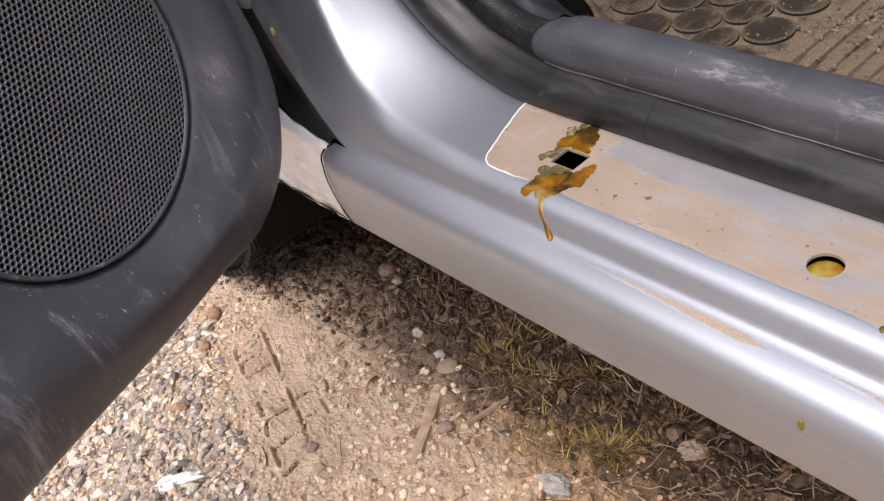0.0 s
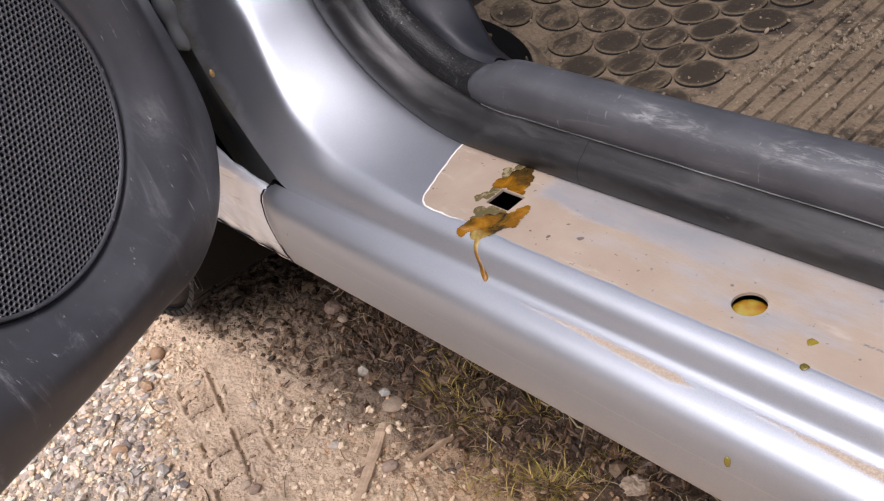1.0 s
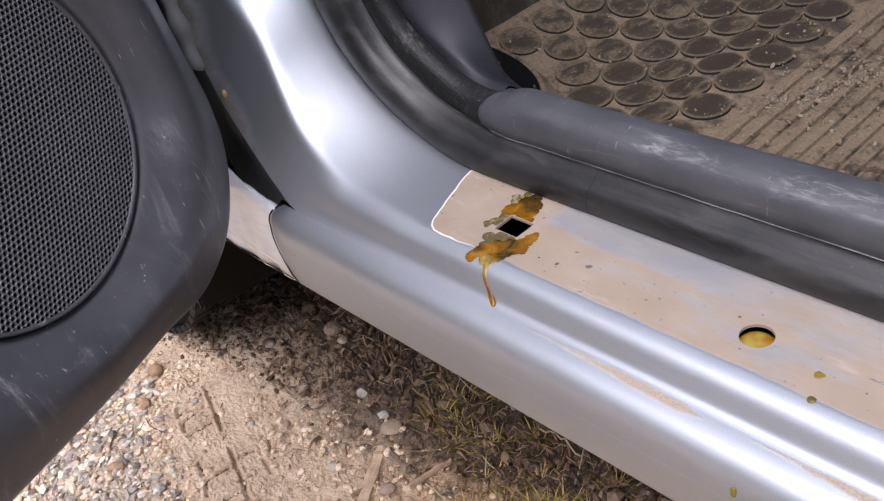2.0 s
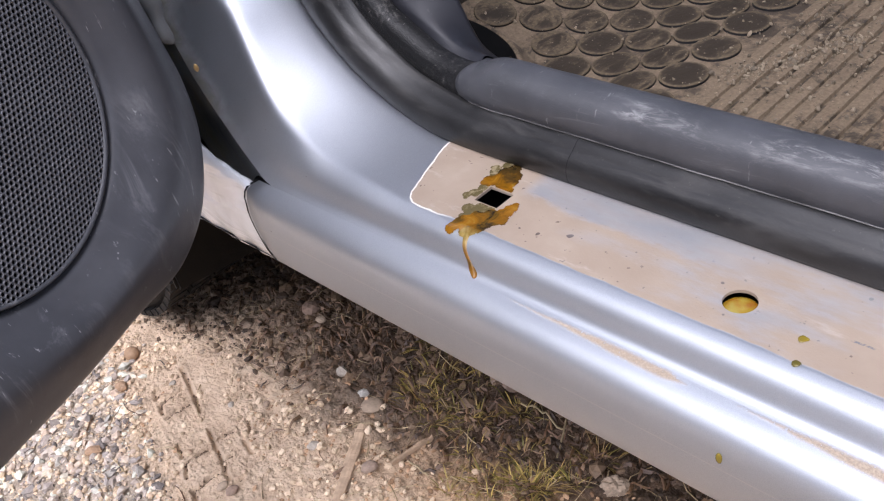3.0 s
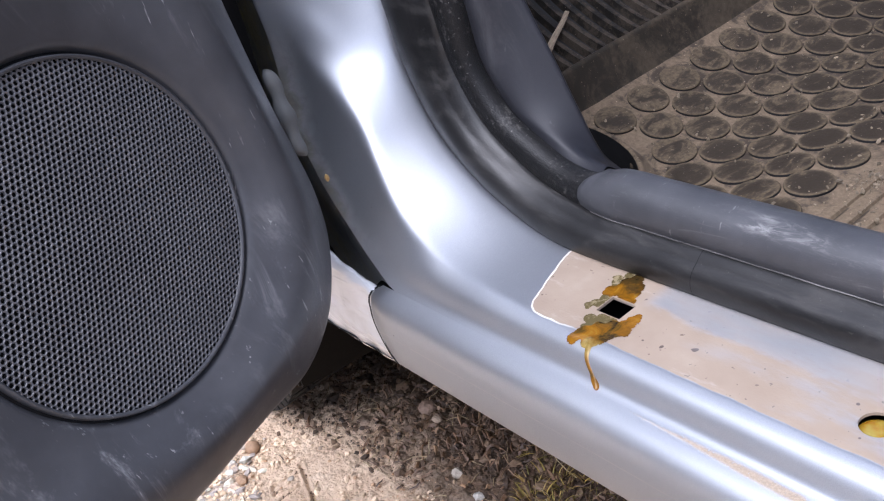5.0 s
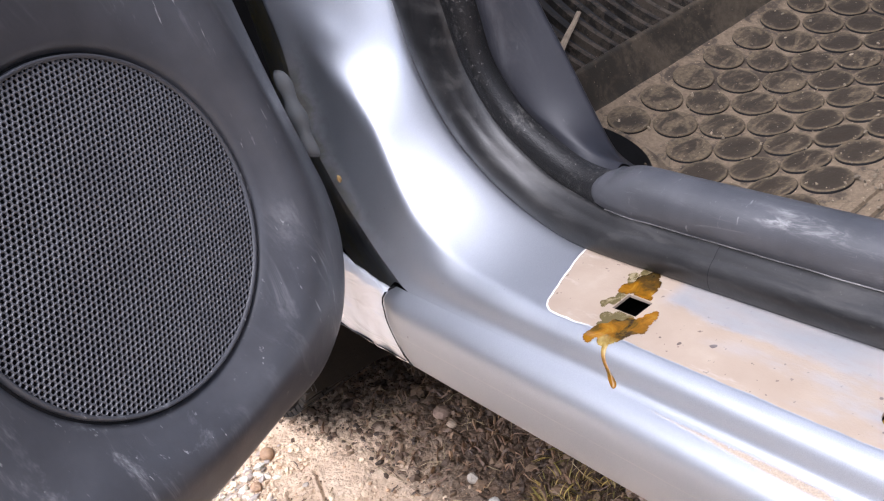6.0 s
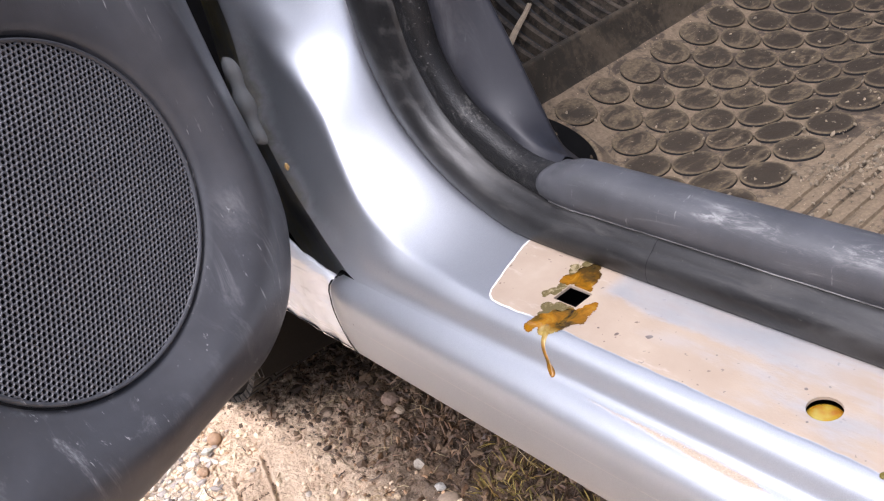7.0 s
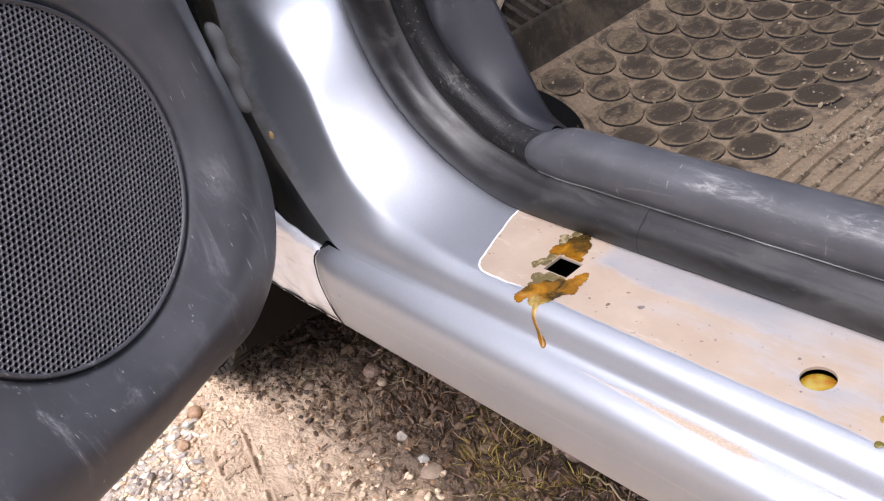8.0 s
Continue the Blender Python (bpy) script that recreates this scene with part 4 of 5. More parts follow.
def door():
    # the steel shell behind the trim
    bm = bmesh.new()
    outline = [(p.x * 0.985 + 0.004, p.y * 0.985 + 0.002) for p in TRIM_LINE[:-1]]
    rings = [[bm.verts.new(on_door(u * s + (0.034 if u > 0.1 and w < -0.05 else 0.0), v * s, w)) for u, v in outline] for w, s in ((-0.028, 1.0), (-0.034, 1.012), (-0.10, 1.012), (-0.115, 0.99))]
    for a, b in zip(rings, rings[1:]):
        for i in range(len(a)):
            j = (i + 1) % len(a)
            bm.faces.new((a[i], a[j], b[j], b[i]))
    bm.faces.new(rings[-1])
    bm.faces.new(list(reversed(rings[0])))
    shell = part("door", bm, SILVER, car, "open silver front door", True)
    # the trim, ring by ring from the grille to the rolled rim
    line = [Vector((p.x, p.y)) for p in TRIM_LINE[:-1]]
    rows = []
    dirs = [p.normalized() for p in line]
    for r, w in ((1.0, -0.0075), (1.010, -0.0068), (1.018, -0.0040), (1.036, -0.0022), (1.07, -0.0002)):
        rows.append([on_door(d.x * GRILLE_R * r, d.y * GRILLE_R * r, w) for d in dirs])
    for s, w in ((0.08, 0.0020), (0.18, 0.0070), (0.28, 0.0105), (0.38, 0.0118), (0.48, 0.0108), (0.58, 0.0080), (0.68, 0.0044), (0.78, 0.0008), (0.87, -0.0024), (0.93, -0.0055), (0.97, -0.0095), (0.99, -0.014), (1.0, -0.019), (0.995, -0.028)):
        ring = []
        for d, p in zip(dirs, line):
            start = d * GRILLE_R * 1.07
            far = (p - start).length
            near = min(1.0, 0.11 / far)
            q = p - (p - start) * (1 - s) * (near if s > 0.5 else 1 - (1 - near) * s / 0.5)
            ring.append(on_door(q.x, q.y, w))
        rows.append(ring)
    mesh_object("door_trim", [p for r in rows for p in r], grid_faces(len(rows), len(line), True), TRIM, shell, True, "scratched charcoal plastic door trim")
    # pale specks stuck to the trim
    for u, v, r in ((0.1328, 0.0388, 0.0021), (0.1308, 0.0405, 0.0012), (0.1300, 0.0380, 0.0009), (0.112, 0.0745, 0.0010), (-0.0417, -0.1173, 0.0009), (-0.0439, -0.1228, 0.0011), (-0.046, -0.127, 0.0008)):
        bm = bmesh.new()
        bmesh.ops.create_icosphere(bm, subdivisions=2, radius=1)
        for q in bm.verts:
            q.co *= 1 + 0.35 * noise.noise(q.co * 2.3 + Vector((u * 90, v * 90, 0)))
        turn = Matrix((DOOR_U, DOOR_V, DOOR_N)).transposed().to_4x4()
        height = 0.003 if v > -0.1 else 0.0015
        bm.transform(Matrix.Translation(on_door(u, v, height)) @ turn @ Matrix.Diagonal((r, r * 1.2, 0.0012, 1)))
        part("speck", bm, SPECK, shell, "pale dried speck", True)
    # the perforated grille
    bm_v, bm_f = [], []
    pitch, hole, dome = 0.0034, 0.00138, 0.0035
    nr = int(GRILLE_R / (pitch * 0.866)) + 1

    def lift(u, v):
        return -0.0035 + dome * max(0.0, 1 - (u * u + v * v) / GRILLE_R**2)

    for j in range(-nr, nr + 1):
        for i in range(-nr, nr + 1):
            u, v = (i + 0.5 * (j % 2)) * pitch, j * pitch * 0.866
            if u * u + v * v > (GRILLE_R - 0.0028) ** 2:
                continue
            k = len(bm_v)
            for rad, deep in ((pitch * 0.5774, 0.0), (hole * 1.25, 0.0), (hole, -0.0004), (hole, -0.0016)):
                for a in range(6):
                    t = math.pi / 6 + a * math.pi / 3
                    uu, vv = u + rad * math.cos(t), v + rad * math.sin(t)
                    bm_v.append(on_door(uu, vv, lift(uu, vv) + deep))
            for ring in range(3):
                for a in range(6):
                    b = (a + 1) % 6
                    bm_f.append((k + ring * 6 + a, k + ring * 6 + b, k + ring * 6 + 6 + b, k + ring * 6 + 6 + a))
    mesh_object("speaker_grille", bm_v, bm_f, GRILLE, shell, False, "round charcoal speaker grille with small holes")
    ring_v = [on_door(r * math.cos(a * math.pi / 60), r * math.sin(a * math.pi / 60), w) for r, w in ((GRILLE_R - 0.0036, -0.0034), (GRILLE_R - 0.0028, -0.0020), (GRILLE_R - 0.0014, -0.0018), (GRILLE_R - 0.0008, -0.0065)) for a in range(120)]
    mesh_object("grille_rim", ring_v, grid_faces(4, 120, True), TRIM, shell, True)
    back = [on_door(0, 0, -0.007)] + [on_door((GRILLE_R + 0.002) * math.cos(a * math.pi / 32), (GRILLE_R + 0.002) * math.sin(a * math.pi / 32), -0.007) for a in range(64)]
    mesh_object("speaker_backing", back, [(0, 1 + a, 1 + (a + 1) % 64) for a in range(64)], BLACK, shell, False, "black backing behind the grille")


def hinge():
    """Grey rubber cable boot and hinge leaf in the gap, with a dab of grease."""
    v, f, n = [], [], 26
    for i in range(n + 1):
        u = i / n
        c = Vector((-0.408 + 0.010 * u, -0.0225 - 0.002 * u, 0.508 - 0.062 * u))
        r = 0.0062 * (0.55 + 0.45 * math.sin(math.pi * u) ** 0.5) * (1 + 0.18 * math.sin(u * 15))
        for a in range(14):
            t = a * math.pi / 7
            v.append(c + Vector((r * math.cos(t), r * math.sin(t), 0.003 * math.cos(t + 1))))
    f = grid_faces(n + 1, 14, True) + [tuple(range(14)), tuple(range(n * 14, n * 14 + 14))]
    mesh_object("cable_boot", v, f, BOOT, car, True, "grey rubber cable boot")
    bm = bmesh.new()
    bmesh.ops.create_icosphere(bm, subdivisions=3, radius=1)
    for q in bm.verts:
        q.co *= 1 + 0.3 * noise.noise(q.co * 2)
    bm.transform(Matrix.LocRotScale((-0.3925, -0.0145, 0.4235), Euler((0.2, 0.3, 0)), (0.0014, 0.0016, 0.0036)))
    part("grease_dab", bm, GREASE, car, "yellow-brown dab of hinge grease", True)


hinge()
sill_panel()
rocker()
weatherstrip()
sill_cover()
kick_panel()
underbody()
cabin()
body_ends()
wheel()
door()


# ---- the floor mat ----
def mat_height(x):
    """The mat is flat at the heel and climbs towards the toe rim."""
    return 0.316 + 1.5 * (min(x, -0.2) + 0.26) ** 2


def floor_mat():
    mat = tagged(new("floor_mat"), "dusty black rubber car mat with round studs and ribs", "floor mat")
    # the sheet, cut away round the kick panel's foot
    xs, ys = [-0.415 + 0.010 * i for i in range(104)], [0.128 + 0.009 * j for j in range(100)]
    verts, faces = [(x, y, mat_height(x)) for x in xs for y in ys], []
    for i in range(len(xs) - 1):
        for j in range(len(ys) - 1):
            if math.hypot((xs[i] + 0.360) / 0.064, (ys[j] - 0.168) / 0.064) > 1:
                a = i * len(ys) + j
                faces.append((a, a + len(ys), a + len(ys) + 1, a + 1))
    sheet_ob = mesh_object("mat_sheet", verts, faces, MAT, mat)
    mod = sheet_ob.modifiers.new("thickness", "SOLIDIFY")
    mod.thickness, mod.offset = 0.006, -1
    # the lip round the cut
    arc = [Vector((-0.360 + 0.069 * math.cos(t), 0.168 + 0.069 * math.sin(t), mat_height(-0.360 + 0.069 * math.cos(t)))) for t in [radians(-10 + 6 * i) for i in range(24)]]
    rows = []
    for p in arc:
        out = Vector((p.x + 0.360, p.y - 0.168, 0)).normalized()
        rows.append([p + out * a + Vector((0, 0, b)) for a, b in ((0.010, -0.001), (0.005, 0.004), (0.002, 0.009), (0.0, 0.0118), (-0.002, 0.0122), (-0.0035, 0.0110))])
    sheet("mat_lip", rows, RIB, mat, 0.0, "thin raised lip round the cut-out")
    # coloured black to give the dark inside the hole
    sheet("cut_wall", [[r[-1], r[-1] + Vector((0, 0, -0.03)), r[-1] + Vector((0, 0, -0.10))] for r in rows], BLACK, mat, 0.0, "black side of the cut-out, the hole's dark put into colour")
    z0 = mat_height(-0.414)
    prof = [(-0.408, z0 - 0.003), (-0.414, z0 + 0.003), (-0.419, z0 + 0.032), (-0.422, z0 + 0.036), (-0.426, z0 + 0.034), (-0.430, z0 + 0.016)]
    ys = [0.135 + i * 0.02 for i in range(46)]
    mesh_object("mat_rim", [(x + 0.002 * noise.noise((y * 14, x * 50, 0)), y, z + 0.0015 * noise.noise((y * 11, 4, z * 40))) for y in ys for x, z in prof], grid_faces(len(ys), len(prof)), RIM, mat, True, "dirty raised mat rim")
    # the toe part climbs ahead of the rim, with ribs running up it
    def toe(u, y):
        return Vector((-0.426 - 0.30 * u, y, z0 + 0.018 + 0.10 * u + 0.16 * u * u))
    us = [i / 16 for i in range(17)]
    # a black sheet, so the gaps between the ribs are darkened by colour
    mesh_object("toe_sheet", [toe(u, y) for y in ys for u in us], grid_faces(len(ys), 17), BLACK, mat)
    first = None
    for i in range(56):
        y = 0.15 + 0.0155 * i
        if first is None:
            vs = [toe(u, 0) + Vector((0, dy + 0.05 * u * u, dz)) for u in us for dy, dz in ((-0.0040, -0.001), (-0.0024, 0.008), (0.0024, 0.008), (0.0040, -0.001))]
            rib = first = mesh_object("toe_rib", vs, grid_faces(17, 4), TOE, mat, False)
        else:
            rib = new("toe_rib", first.data)
            rib.parent = mat
        rib.location = (0, y, 0)
    # studs in a slanted lattice
    v = []
    for r, z in ((0.0186, -0.001), (0.0190, 0.0021), (0.0185, 0.0030), (0.0172, 0.0028), (0.008, 0.0036), (0.0, 0.0038)):
        for a in range(28):
            v.append((r * math.cos(a * math.pi / 14), r * math.sin(a * math.pi / 14), z))
    f = grid_faces(6, 28, True)
    first = None
    for m in range(-1, 7):
        for n in range(-8, 16):
            x, y = -0.3819 + 0.0321 * m - 0.0005 * n, 0.2642 + 0.0220 * m + 0.0454 * n
            if not (0.14 < y < 0.86 and -0.41 < x < -0.175) or math.hypot((x + 0.360) / 0.082, (y - 0.168) / 0.082) < 1:
                continue
            if first is None:
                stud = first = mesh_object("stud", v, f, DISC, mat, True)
                # dust lies on the tops; the sides are black, their shade put into the colour
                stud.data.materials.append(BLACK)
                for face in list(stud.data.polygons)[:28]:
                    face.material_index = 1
            else:
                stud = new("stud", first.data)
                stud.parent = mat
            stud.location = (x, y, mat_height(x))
            stud.rotation_euler = (0, -math.atan(3.0 * (x + 0.26)) if x < -0.2 else 0, 0)
    # ribs
    prof = [(-0.0060, -0.001), (-0.0050, 0.0024), (-0.0012, 0.0030), (0.0044, 0.0024), (0.0056, -0.001)]
    first = None
    for i in range(40):
        x = -0.153 + 0.0137 * i
        if first is None:
            ys = [0.132 + 0.02 * k for k in range(44)]
            vs = [(px + 0.0004 * noise.noise((y * 40, px * 900, 0)), y, pz + 0.0006 * noise.noise((y * 60, px * 300, 5))) for y in ys for px, pz in prof]
            rib = first = mesh_object("rib", vs, grid_faces(len(ys), 5), RIB, mat, False)
        else:
            rib = new("rib", first.data)
            rib.parent = mat
        rib.location = (x, 0.004 * random.random(), mat_height(x))


def mat_crumbs():
    rng = random.Random(12)
    verts, faces = [], []
    for i in range(1300):
        x = rng.gauss(-0.11, 0.05) if i % 2 else rng.uniform(-0.40, 0.2)
        y = rng.gauss(0.34, 0.07) if i % 2 else rng.uniform(0.16, 0.7)
        if i % 5 == 4:
            u = rng.random()
            x, y = -0.155 + 0.06 * u + rng.gauss(0, 0.006), 0.27 + 0.085 * u + rng.gauss(0, 0.007)
        if x < -0.405 or y < 0.15 or math.hypot(x + 0.36, y - 0.168) < 0.08:
            continue
        r = 0.0005 + 0.0017 * rng.random() ** 3
        turn = np.array(Euler((rng.uniform(0, 3), rng.uniform(0, 3), rng.uniform(0, 6))).to_matrix())
        p = (ICO_V * np.array([1 + rng.uniform(-0.3, 0.3) for _ in range(len(ICO_V))])[:, None] * np.array((r * 1.4, r, r * 0.7))) @ turn.T + np.array((x, y, mat_height(x) + 0.0032))
        k = len(verts)
        verts.extend(map(tuple, p))
        faces.extend((a + k, b + k, c + k) for a, b, c in ICO_F)
    tagged(mesh_object("dirt_crumbs", verts, faces, MUD, None, False), "dry sandy crumbs of dirt on the mat", "dirt", kind="stuff")


floor_mat()
mat_crumbs()


# ---- wax on the sill ----
def hollow_point(k):
    """(y, z) of the sill's outer hollow, from its crease (0) to the rocker (1)."""
    y0, z0, y1, z1 = 0.003, 0.36, -0.0178, 0.343
    dy, dz = y1 - y0, z1 - z0
    far = math.hypot(dy, dz)
    b = hollow_bulge(k)
    return y0 + dy * k + b * dz / far, z0 + dz * k - b * dy / far


def sill_surface(y):
    if y >= 0.003:
        return 0.36
    k = min(range(61), key=lambda i: abs(hollow_point(i / 60)[0] - y)) / 60
    return hollow_point(k)[1]


def puddle(name, spots, material, label, thick=0.0003, step=0.0006, holes=()):
    """A thin pool with a ragged, rounded margin, made of overlapping rounds."""
    x0, x1 = min(s[0] - s[2] for s in spots) - 0.004, max(s[0] + s[2] for s in spots) + 0.004
    y0, y1 = min(s[1] - s[2] for s in spots) - 0.004, max(s[1] + s[2] for s in spots) + 0.004
    nx, ny = int((x1 - x0) / step) + 1, int((y1 - y0) / step) + 1
    level = {}
    for i in range(nx + 1):
        for j in range(ny + 1):
            x, y = x0 + i * step, y0 + j * step
            wx = x + 0.0016 * noise.noise((x * 190, y * 190, 3.0))
            wy = y + 0.0016 * noise.noise((x * 190, y * 190, 8.0))
            v = max(1 - math.hypot(wx - a, wy - b) / r for a, b, r in spots) * 3
            for a, b, hx, hy in holes:
                if abs(x - a) < hx and abs(y - b) < hy:
                    v = -1
            level[i, j] = v
    verts, faces, at = [], [], {}
    for i in range(nx):
        for j in range(ny):
            quad = ((i, j), (i + 1, j), (i + 1, j + 1), (i, j + 1))
            if min(level[q] for q in quad) < 0:
                continue
            for q in quad:
                if q not in at:
                    at[q] = len(verts)
                    x, y = x0 + q[0] * step, y0 + q[1] * step
                    verts.append((x, y, sill_surface(y) + 0.00012 + thick * min(1, max(0, level[q])) ** 0.6 * (0.8 + 0.4 * noise.noise((x * 140, y * 140, 0)))))
            faces.append(tuple(at[q] for q in quad))
    return tagged(mesh_object(name, verts, faces, material), label, "wax")


SQUARE_HOLE = [(-0.169, 0.0328, 0.0096, 0.0081)]
spill = puddle("wax_spill", [(-0.184, 0.042, 0.0042), (-0.184, 0.047, 0.0048), (-0.18, 0.05, 0.006), (-0.176, 0.051, 0.006), (-0.17, 0.049, 0.005), (-0.166, 0.043, 0.004), (-0.181, 0.057, 0.005), (-0.176, 0.058, 0.005), (-0.181, 0.044, 0.0044), (-0.172, 0.044, 0.0052), (-0.178, 0.063, 0.005), (-0.171, 0.056, 0.0044), (-0.172, -0.001, 0.0048), (-0.17, 0.003, 0.0056), (-0.165, 0.006, 0.0068), (-0.161, 0.008, 0.0068), (-0.156, 0.01, 0.0064), (-0.154, 0.014, 0.0064), (-0.152, 0.019, 0.0062), (-0.152, 0.024, 0.0056), (-0.152, 0.029, 0.0048), (-0.151, 0.032, 0.0032), (-0.161, 0.0, 0.0048), (-0.158, 0.002, 0.0044), (-0.148, 0.016, 0.004), (-0.165, 0.013, 0.006), (-0.159, 0.017, 0.0066), (-0.168, 0.008, 0.006), (-0.156, 0.005, 0.005)], WAX, "wet amber wax spilled round the square hole", holes=SQUARE_HOLE)
puddle("wax_stain", [(-0.1825, 0.031, 0.0046), (-0.186, 0.026, 0.0036), (-0.182, 0.037, 0.0040), (-0.169, 0.020, 0.0052), (-0.170, 0.014, 0.0048), (-0.163, 0.021, 0.0050), (-0.172, 0.010, 0.0038), (-0.176, 0.017, 0.0042), (-0.189, 0.058, 0.0038), (-0.187, 0.053, 0.0036), (-0.184, 0.063, 0.0034)], STAIN, "thin olive-grey wax stain beside the square hole", 0.0002, holes=SQUARE_HOLE)


def drip():
    """A run of wax over the crease, ending in a drop."""
    rows = []
    for i in range(33):
        u = i / 32
        y, z = hollow_point(-0.02 + 1.0 * u)
        x = -0.1612 + 0.0175 * u ** 1.5 + 0.0007 * math.sin(u * 9)
        w = 0.0028 * (1 - u) + 0.0018 * u - 0.0006 * math.sin(math.pi * min(1, u * 1.25)) + 0.0013 * math.exp(-((u - 0.86) / 0.085) ** 2)
        w *= 1 if u < 0.93 else math.sqrt(max(0.02, 1 - ((u - 0.93) / 0.07) ** 2))
        h = 0.0006 + 0.0008 * math.exp(-((u - 0.88) / 0.09) ** 2)
        rows.append([Vector((x + w * a, y - 0.5 * h * b, z + h * b + 0.0001)) for a, b in ((-1, 0), (-0.7, 0.6), (0, 1), (0.7, 0.6), (1, 0))])
    sheet("wax_run", rows, WAX, spill, 0.0, "run of amber wax ending in a drop")


drip()
for x, y, r in ((0.0425, 0.003, 0.0018), (0.037, 0.018, 0.0024)):
    tagged(puddle("wax_drop", [(x, y, r * 1.15), (x + r * 0.25, y + r * 0.2, r)], OLIVE, "small olive wax drop on the sill", 0.0007, 0.0003), group="wax drops")


def wax_plug():
    """Wax standing in the round drain hole."""
    verts = [(0.0008, 0.0255, 0.3580)]
    for r, z in ((0.004, 0.3579), (0.0070, 0.3573), (0.0092, 0.3556)):
        verts += [(0.0008 + r * math.cos(a * math.pi / 16), 0.0255 + r * math.sin(a * math.pi / 16), z) for a in range(32)]
    faces = [(0, 1 + a, 1 + (a + 1) % 32) for a in range(32)]
    faces += [(1 + q * 32 + a, 1 + q * 32 + 32 + a, 1 + q * 32 + 32 + (a + 1) % 32, 1 + q * 32 + (a + 1) % 32) for q in range(2) for a in range(32)]
    tagged(mesh_object("wax_plug", verts, faces, WAX_PALE), "amber wax filling the round drain hole", "wax")


wax_plug()
bm = bmesh.new()
bmesh.ops.create_icosphere(bm, subdivisions=2, radius=1, matrix=Matrix.LocRotScale((0.027, -0.0369, 0.324), Euler((0, 0, 0.3)), (0.0017, 0.0009, 0.0037)))
tagged(part("wax_drop", bm, OLIVE, None, "", True), "olive wax drop on the rocker's face", "wax", group="wax drops")


# ---- on the ground ----
def region(x, y):
    """How stony, how damp and how shade-darkened the soil is at a place, as its colour has it."""
    w = 0.04 * noise.noise((x * 9, y * 9, 0.0))
    damp = min(1, max(0, (x * 0.15 + y + w + 0.110) / 0.14))
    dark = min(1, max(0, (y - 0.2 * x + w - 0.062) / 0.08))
    stony = min(1, max(0, (-0.300 - (y + 0.316 * x + 0.7 * w)) / 0.05))
    return stony, damp, dark


def in_print(x, y):
    dx, dy = x - TRACK_AT[0], y - TRACK_AT[1]
    s, q = dx * TRACK_ALONG[0] + dy * TRACK_ALONG[1], dx * TRACK_ACROSS[0] + dy * TRACK_ACROSS[1]
    return -0.01 < s < 0.24 and -0.030 < q < 0.044


def rubble(name, count, wanted, size, flat, material, label, sink=0.25, rough=0.22):
    """Many small stones or crumbs as one mesh, where wanted(stony, damp) lets them lie."""
    rng = random.Random(name)
    verts, faces = [], []
    made = 0
    while made < count:
        x, y = rng.uniform(-0.88, -0.02), rng.uniform(-0.38, 0.24)
        if rng.random() > wanted(*region(x, y)):
            made += 0.15
            continue
        if in_print(x, y) and rng.random() > 0.12:
            continue
        made += 1
        r = size[0] + (size[1] - size[0]) * rng.random() ** 2.6
        turn = np.array(Euler((rng.uniform(-0.5, 0.5), rng.uniform(-0.5, 0.5), rng.uniform(0, 6.3))).to_matrix())
        scale = np.array((r * rng.uniform(0.8, 1.35), r * rng.uniform(0.65, 1.0), r * rng.uniform(*flat)))
        jit = np.array([1 + rng.uniform(-rough, rough) for _ in range(len(ICO_V))])[:, None]
        p = (ICO_V * jit * scale) @ turn.T + np.array((x, y, ground_height(x, y) + scale[2] * (1 - 2 * sink)))
        k = len(verts)
        verts.extend(map(tuple, p))
        faces.extend((a + k, b + k, c + k) for a, b, c in ICO_F)
    ob = mesh_object(name, verts, faces, material, None, False)
    return tagged(ob, label, "gravel", kind="stuff")


def print_crumbs():
    """Dark crumbs along the grooves of the tread's print, standing in for the shade in them."""
    rng = random.Random(77)
    verts, faces = [], []
    for x0, y0, x1, y1, deep in PRINT:
        far = math.hypot(x1 - x0, y1 - y0)
        for _ in range(int(far / 0.0005 * deep * max(0.0, 1.3 * abs(y1 - y0) / far - 0.3))):
            u, side = rng.random(), rng.gauss(0, 0.0009)
            if noise.noise(((x0 + u * (x1 - x0)) * 60, (y0 + u * (y1 - y0)) * 60, 3.0)) < -0.30:
                continue
            x, y = x0 + u * (x1 - x0) - side * (y1 - y0) / far, y0 + u * (y1 - y0) + side * (x1 - x0) / far
            r = rng.uniform(0.0005, 0.0014)
            turn = np.array(Euler((rng.uniform(0, 3), rng.uniform(0, 3), rng.uniform(0, 6))).to_matrix())
            jit = np.array([1 + rng.uniform(-0.3, 0.3) for _ in range(len(ICO_V))])[:, None]
            p = (ICO_V * jit * np.array((r * 1.3, r, r * 0.8))) @ turn.T + np.array((x, y, ground_height(x, y) - 0.45 * tread_print(x, y) + 0.0003))
            k = len(verts)
            verts.extend(map(tuple, p))
            faces.extend((a + k, b + k, c + k) for a, b, c in ICO_F)
    tagged(mesh_object("print_crumbs", verts, faces, PRINT_SHADE, None, False), "brown crumbs of soil standing for shade along the tyre print", "soil", kind="stuff")


